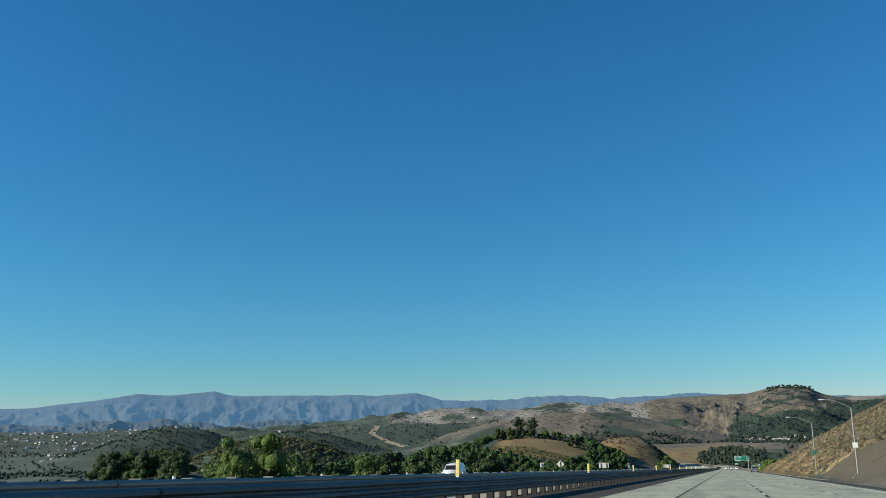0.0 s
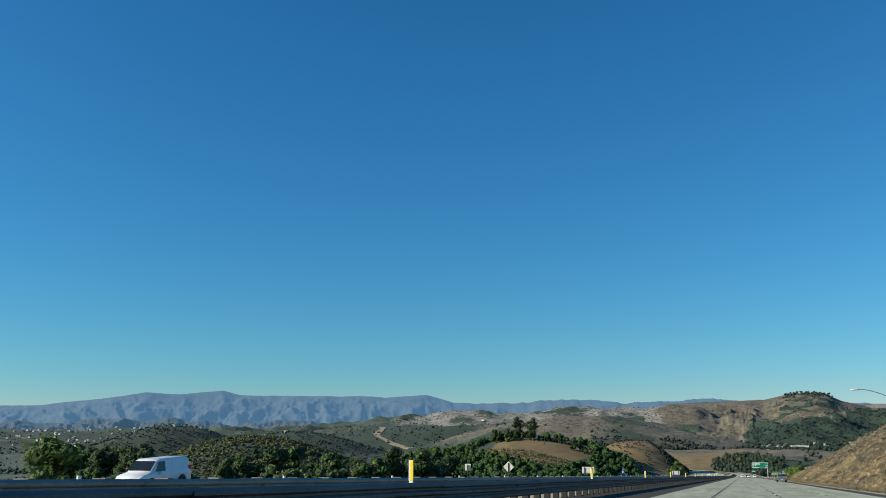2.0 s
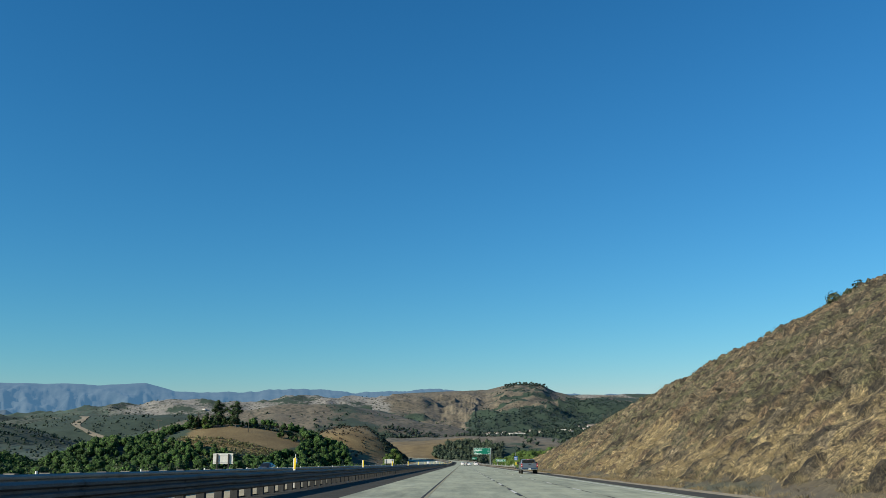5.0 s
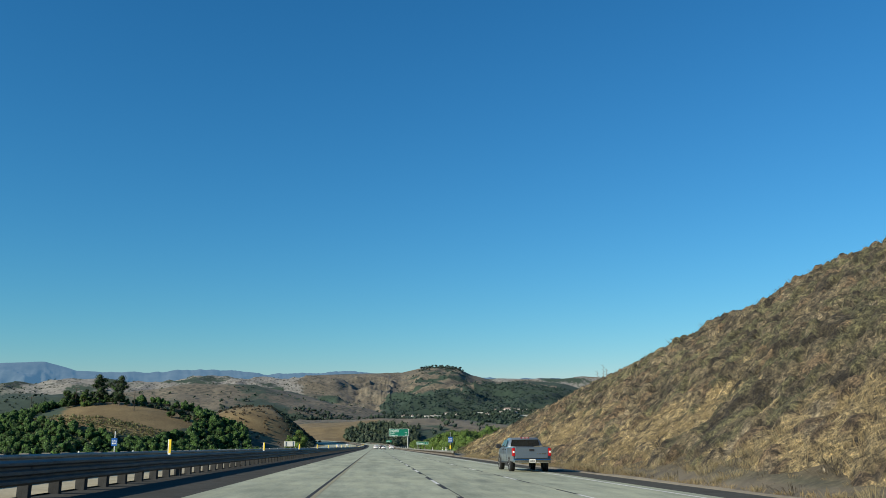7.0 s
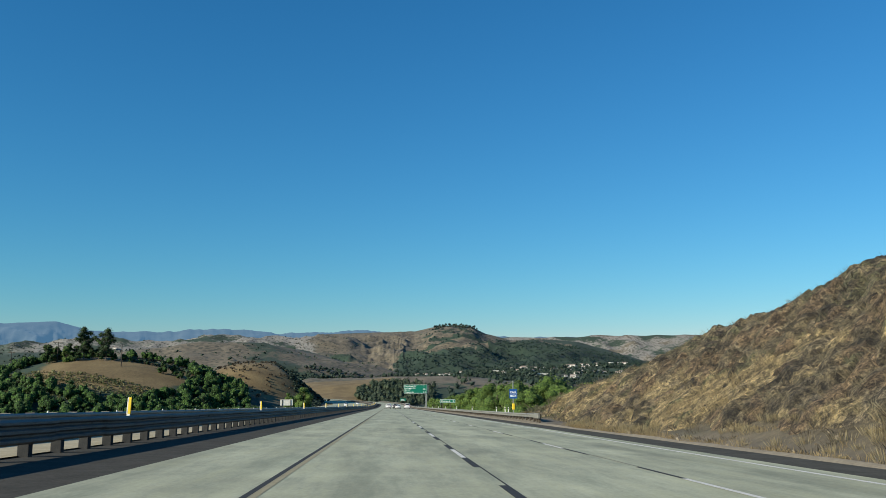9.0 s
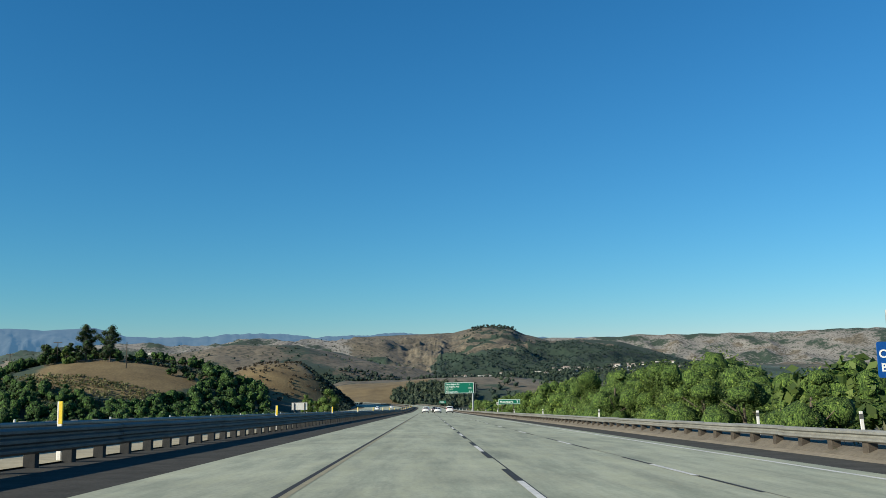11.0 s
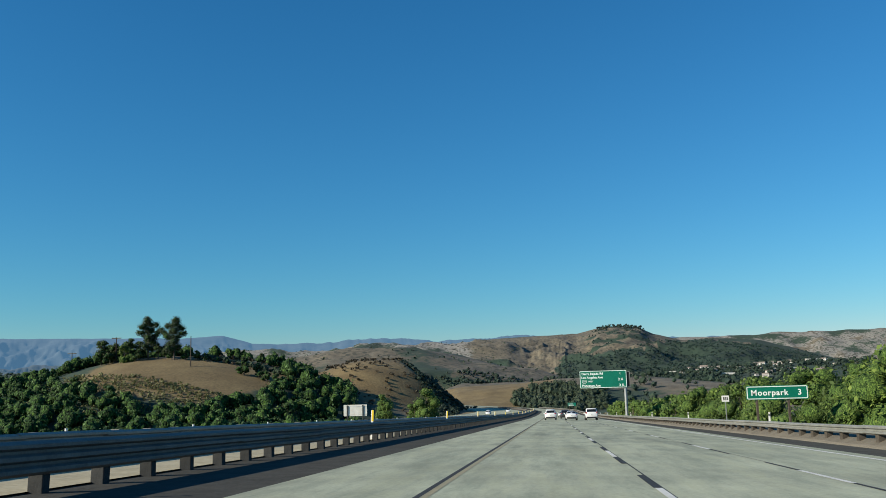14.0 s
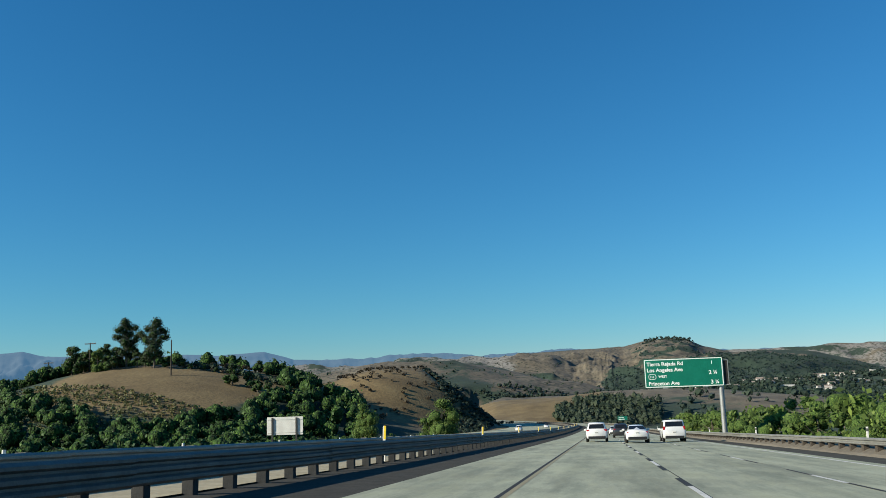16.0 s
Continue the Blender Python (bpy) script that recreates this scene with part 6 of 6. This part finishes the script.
SEDAN = [(0.0, 0.76, 0.36, 0.56, 0.82, 0.66, 0.92), (0.08, 0.86, 0.27, 0.60, 0.88, 0.72, 1.0), (0.75, 0.91, 0.22, 0.64, 0.92, 0.74, 1.06), (1.5, 0.92, 0.2, 0.66, 0.93, 0.60, 1.36), (2.1, 0.92, 0.2, 0.66, 0.92, 0.60, 1.44), (2.75, 0.92, 0.2, 0.66, 0.91, 0.60, 1.40), (3.55, 0.91, 0.21, 0.64, 0.90, 0.74, 0.99), (4.3, 0.87, 0.24, 0.58, 0.78, 0.7, 0.86), (4.62, 0.74, 0.3, 0.5, 0.66, 0.6, 0.72), (4.72, 0.6, 0.36, 0.48, 0.58, 0.5, 0.62)]
VAN = [(0.0, 0.84, 0.44, 0.7, 1.02, 0.80, 1.14), (0.05, 0.92, 0.32, 0.74, 1.08, 0.84, 1.24), (0.22, 0.95, 0.28, 0.76, 1.10, 0.80, 1.74), (0.5, 0.96, 0.26, 0.78, 1.10, 0.80, 1.84), (2.9, 0.96, 0.26, 0.78, 1.08, 0.80, 1.84), (3.25, 0.955, 0.26, 0.78, 1.06, 0.78, 1.74), (3.85, 0.95, 0.27, 0.76, 1.05, 0.84, 1.16), (4.6, 0.93, 0.3, 0.7, 0.98, 0.8, 1.06), (4.85, 0.82, 0.36, 0.62, 0.86, 0.7, 0.92), (4.95, 0.66, 0.44, 0.6, 0.76, 0.56, 0.82)]
SUV_SIDES = [(0.45, 1.45, 1.45, 0.75, 1.05, 1.50, 0.885, 0.72), (1.55, 2.4, 2.35, 1.55, 1.05, 1.52, 0.885, 0.715), (2.5, 3.35, 2.8, 2.45, 1.05, 1.5, 0.885, 0.715)]
SEDAN_SIDES = [(1.05, 2.0, 1.95, 1.5, 0.96, 1.29, 0.87, 0.63), (2.1, 3.15, 2.7, 2.05, 0.96, 1.31, 0.87, 0.62)]
VAN_SIDES = [(0.3, 1.4, 1.4, 0.45, 1.14, 1.68, 0.91, 0.825), (1.5, 2.5, 2.5, 1.5, 1.14, 1.7, 0.91, 0.82), (2.6, 3.5, 3.15, 2.6, 1.14, 1.68, 0.91, 0.82)]


def suv(x, y, colour, label, turn=0):
    return car(on_road(x, y, 0, turn), colour, SUV, 4.75, 0.935, (0.95, 3.7), ((0.10, 1.14, 0.68), (0.38, 1.52, 0.60)), ((3.5, 1.14, 0.7), (2.98, 1.56, 0.6)), SUV_SIDES, (0.62, 0.88, 0.92, 1.08, 0.0), label, "suv", 0.37)


def sedan(x, y, colour, label, turn=0):
    return car(on_road(x, y, 0, turn), colour, SEDAN, 4.72, 0.92, (0.95, 3.75), ((0.82, 1.07, 0.66), (1.45, 1.34, 0.55)), ((3.45, 1.03, 0.66), (2.8, 1.38, 0.54)), SEDAN_SIDES, (0.52, 0.82, 0.76, 0.9, 0.02), label, "sedan", 0.33)


def van(x, y, colour, label, turn=0, panes=None):
    return car(on_road(x, y, 0, turn), colour, VAN, 4.95, 0.96, (1.0, 3.95), ((0.07, 1.26, 0.74), (0.2, 1.68, 0.70)), ((3.78, 1.2, 0.74), (3.28, 1.7, 0.7)), panes or VAN_SIDES, (0.74, 0.92, 0.98, 1.3, 0.0), label, "van", 0.37)


suv(-0.2, 608.5, p_white, "white suv seen from behind in the fast lane")
sedan(3.0, 601.5, p_white, "white sedan seen from behind in the middle lane")
van(6.3, 607.0, p_white, "boxy white van seen from behind in the slow lane")
suv(2.6, 640.0, p_dark, "dark grey suv seen from behind in the middle lane")
sedan(2.3, 668.0, p_white, "white sedan driving ahead in the middle lane")
suv(0.0, 720.0, p_white, "white suv far ahead near the bend")
sedan(3.4, 700.0, p_dark, "dark sedan far ahead in the middle lane")
van(-33.0, 122.0, p_white, "white cargo van on the opposite carriageway", 180, VAN_SIDES[2:])
for x, y, f, c, lab in ((-24.0, 800, suv, p_white, "white suv on the opposite carriageway"), (-20.0, 880, sedan, p_white, "white sedan far off on the opposite carriageway"), (-28.0, 300, sedan, p_dark, "dark sedan on the opposite carriageway")):
    f(x, y, c, lab, 180)


def pickup(at):
    ob = thing("pickup_truck", at, "blue-grey crew cab pickup truck with open bed, driving away", "pickup truck")
    cab = [(2.02, 1.0, 0.50, 0.86, 1.26, 0.80, 1.72), (2.3, 1.01, 0.42, 0.88, 1.27, 0.79, 1.77), (3.5, 1.01, 0.40, 0.88, 1.26, 0.79, 1.77), (3.9, 1.01, 0.40, 0.88, 1.25, 0.77, 1.70), (4.6, 1.01, 0.42, 0.88, 1.24, 0.88, 1.33), (5.3, 1.0, 0.46, 0.86, 1.14, 0.84, 1.25), (5.72, 0.93, 0.5, 0.82, 1.02, 0.76, 1.10), (5.82, 0.82, 0.58, 0.78, 0.92, 0.68, 0.98)]
    part("cab", loft(cab), p_truck, ob, "blue-grey painted cab and bonnet")
    bm = bmesh.new()
    for s in (-1, 1):
        box(bm, *sorted((s * 0.87, s * 1.01)), 0.04, 2.0, 0.52, 1.27, bev=0.045)
    box(bm, -0.9, 0.9, 0.06, 2.0, 0.68, 0.76)
    box(bm, -0.9, 0.9, 1.92, 2.0, 0.7, 1.25, bev=0.02)
    part("bed", bm, p_truck, ob, "open cargo bed")
    tg = part("tailgate", boxed(-0.86, 0.86, -0.03, 0.07, 0.68, 1.26, bev=0.03), p_truck, ob)
    part("handle", boxed(-0.13, 0.13, -0.045, -0.028, 1.05, 1.16, bev=0.012), m_trim, tg, "black tailgate handle")
    part("crease", boxed(-0.66, 0.66, -0.036, -0.028, 0.86, 0.885, bev=0.004), p_truck, tg)
    for i in range(6):
        part("badge", boxed(0.27 + 0.085 * i, 0.325 + 0.085 * i, -0.038, -0.029, 0.90, 0.955, bev=0.004), m_chrome, tg, "raised maker's lettering as bars")
    part("rail_cap", boxed(-0.88, 0.88, -0.02, 0.07, 1.26, 1.285, bev=0.01), m_trim, ob)
    bm = bmesh.new()
    box(bm, -0.98, 0.98, -0.17, 0.02, 0.46, 0.66, bev=0.05)
    part("rear_bumper", bm, m_chrome, ob, "chrome rear bumper")
    part("step_pad", boxed(-0.9, 0.9, -0.16, 0.0, 0.655, 0.672), m_trim, ob)
    number_plate(ob, -0.175, 0.565)
    for s in (-1, 1):
        tl = part("tail_lamp", boxed(*sorted((s * 0.865, s * 1.022)), -0.035, 0.2, 0.80, 1.22, bev=0.03), m_red, ob, "tall red tail lamp")
        part("reversing_lens", boxed(*sorted((s * 0.9, s * 1.0)), -0.045, 0.02, 0.97, 1.07, bev=0.015), m_lamp, tl, "clear reversing lens")
        part("rear_side_window", sheet([(s * 0.985, 2.36, 1.30), (s * 0.985, 3.12, 1.30), (s * 0.86, 3.12, 1.66), (s * 0.86, 2.52, 1.66)]), m_glass, ob)
        part("front_side_window", sheet([(s * 0.985, 3.22, 1.30), (s * 0.985, 4.25, 1.30), (s * 0.86, 3.78, 1.64), (s * 0.86, 3.22, 1.66)]), m_glass, ob)
        for y in (2.45, 3.32):
            part("door_handle", boxed(*sorted((s * 1.0, s * 1.045)), y, y + 0.2, 1.11, 1.16, bev=0.012), m_trim, ob, "black door handle")
        for y in (2.28, 3.17, 4.28):
            part("door_seam", boxed(*sorted((s * 1.003, s * 1.013)), y, y + 0.012, 0.55, 1.22), m_trim, ob)
        part("mirror", boxed(*sorted((s * 1.03, s * 1.30)), 4.08, 4.2, 1.2, 1.43, bev=0.04), m_trim, ob, "black door mirror")
        part("mirror_arm", boxed(*sorted((s * 0.98, s * 1.06)), 4.1, 4.18, 1.27, 1.33), m_trim, ob)
        part("sill", boxed(*sorted((s * 0.9, s * 1.0)), 2.1, 4.5, 0.40, 0.5, bev=0.03), m_trim, ob)
        part("headlamp", boxed(*sorted((s * 0.6, s * 0.94)), 5.5, 5.8, 0.82, 1.02, bev=0.03), m_lamp, ob)
    part("rear_window", sheet([(-0.80, 2.012, 1.30), (0.80, 2.012, 1.30), (0.72, 2.012, 1.655), (-0.72, 2.012, 1.655)]), m_glass, ob)
    part("windscreen", sheet([(0.84, 4.56, 1.36), (-0.84, 4.56, 1.36), (-0.72, 3.94, 1.69), (0.72, 3.94, 1.69)]), m_glass, ob)
    br = part("brake_lamp", boxed(-0.24, 0.24, 2.0, 2.12, 1.715, 1.77, bev=0.015), m_red, ob, "red brake lamp on the roof edge")
    for x in (-0.1, 0.1):
        part("bulb_lens", boxed(x - 0.06, x + 0.06, 1.99, 2.0, 1.727, 1.757), m_lamp, br)
    part("grille", boxed(-0.55, 0.55, 5.74, 5.86, 0.64, 0.95, bev=0.03), m_chrome, ob)
    part("front_bumper", boxed(-0.9, 0.9, 5.7, 5.9, 0.44, 0.64, bev=0.05), m_chrome, ob)
    wheels(ob, 1.0, (1.22, 5.0), 0.40, 0.27)
    return ob


pickup(on_road(7.9, 281.9))
planks = thing("lumber", on_road(7.9, 281.9) @ pose(0.3, 1.1, 1.2, 0, -6, 20), "pale planks sticking up from the truck bed", "lumber")
for i in range(2):
    part("plank", boxed(-0.5, 0.55, -0.1 + 0.11 * i, 0.0 + 0.11 * i, 0.0 + 0.03 * i, 0.05 + 0.03 * i, bev=0.006), m_dirt, planks)
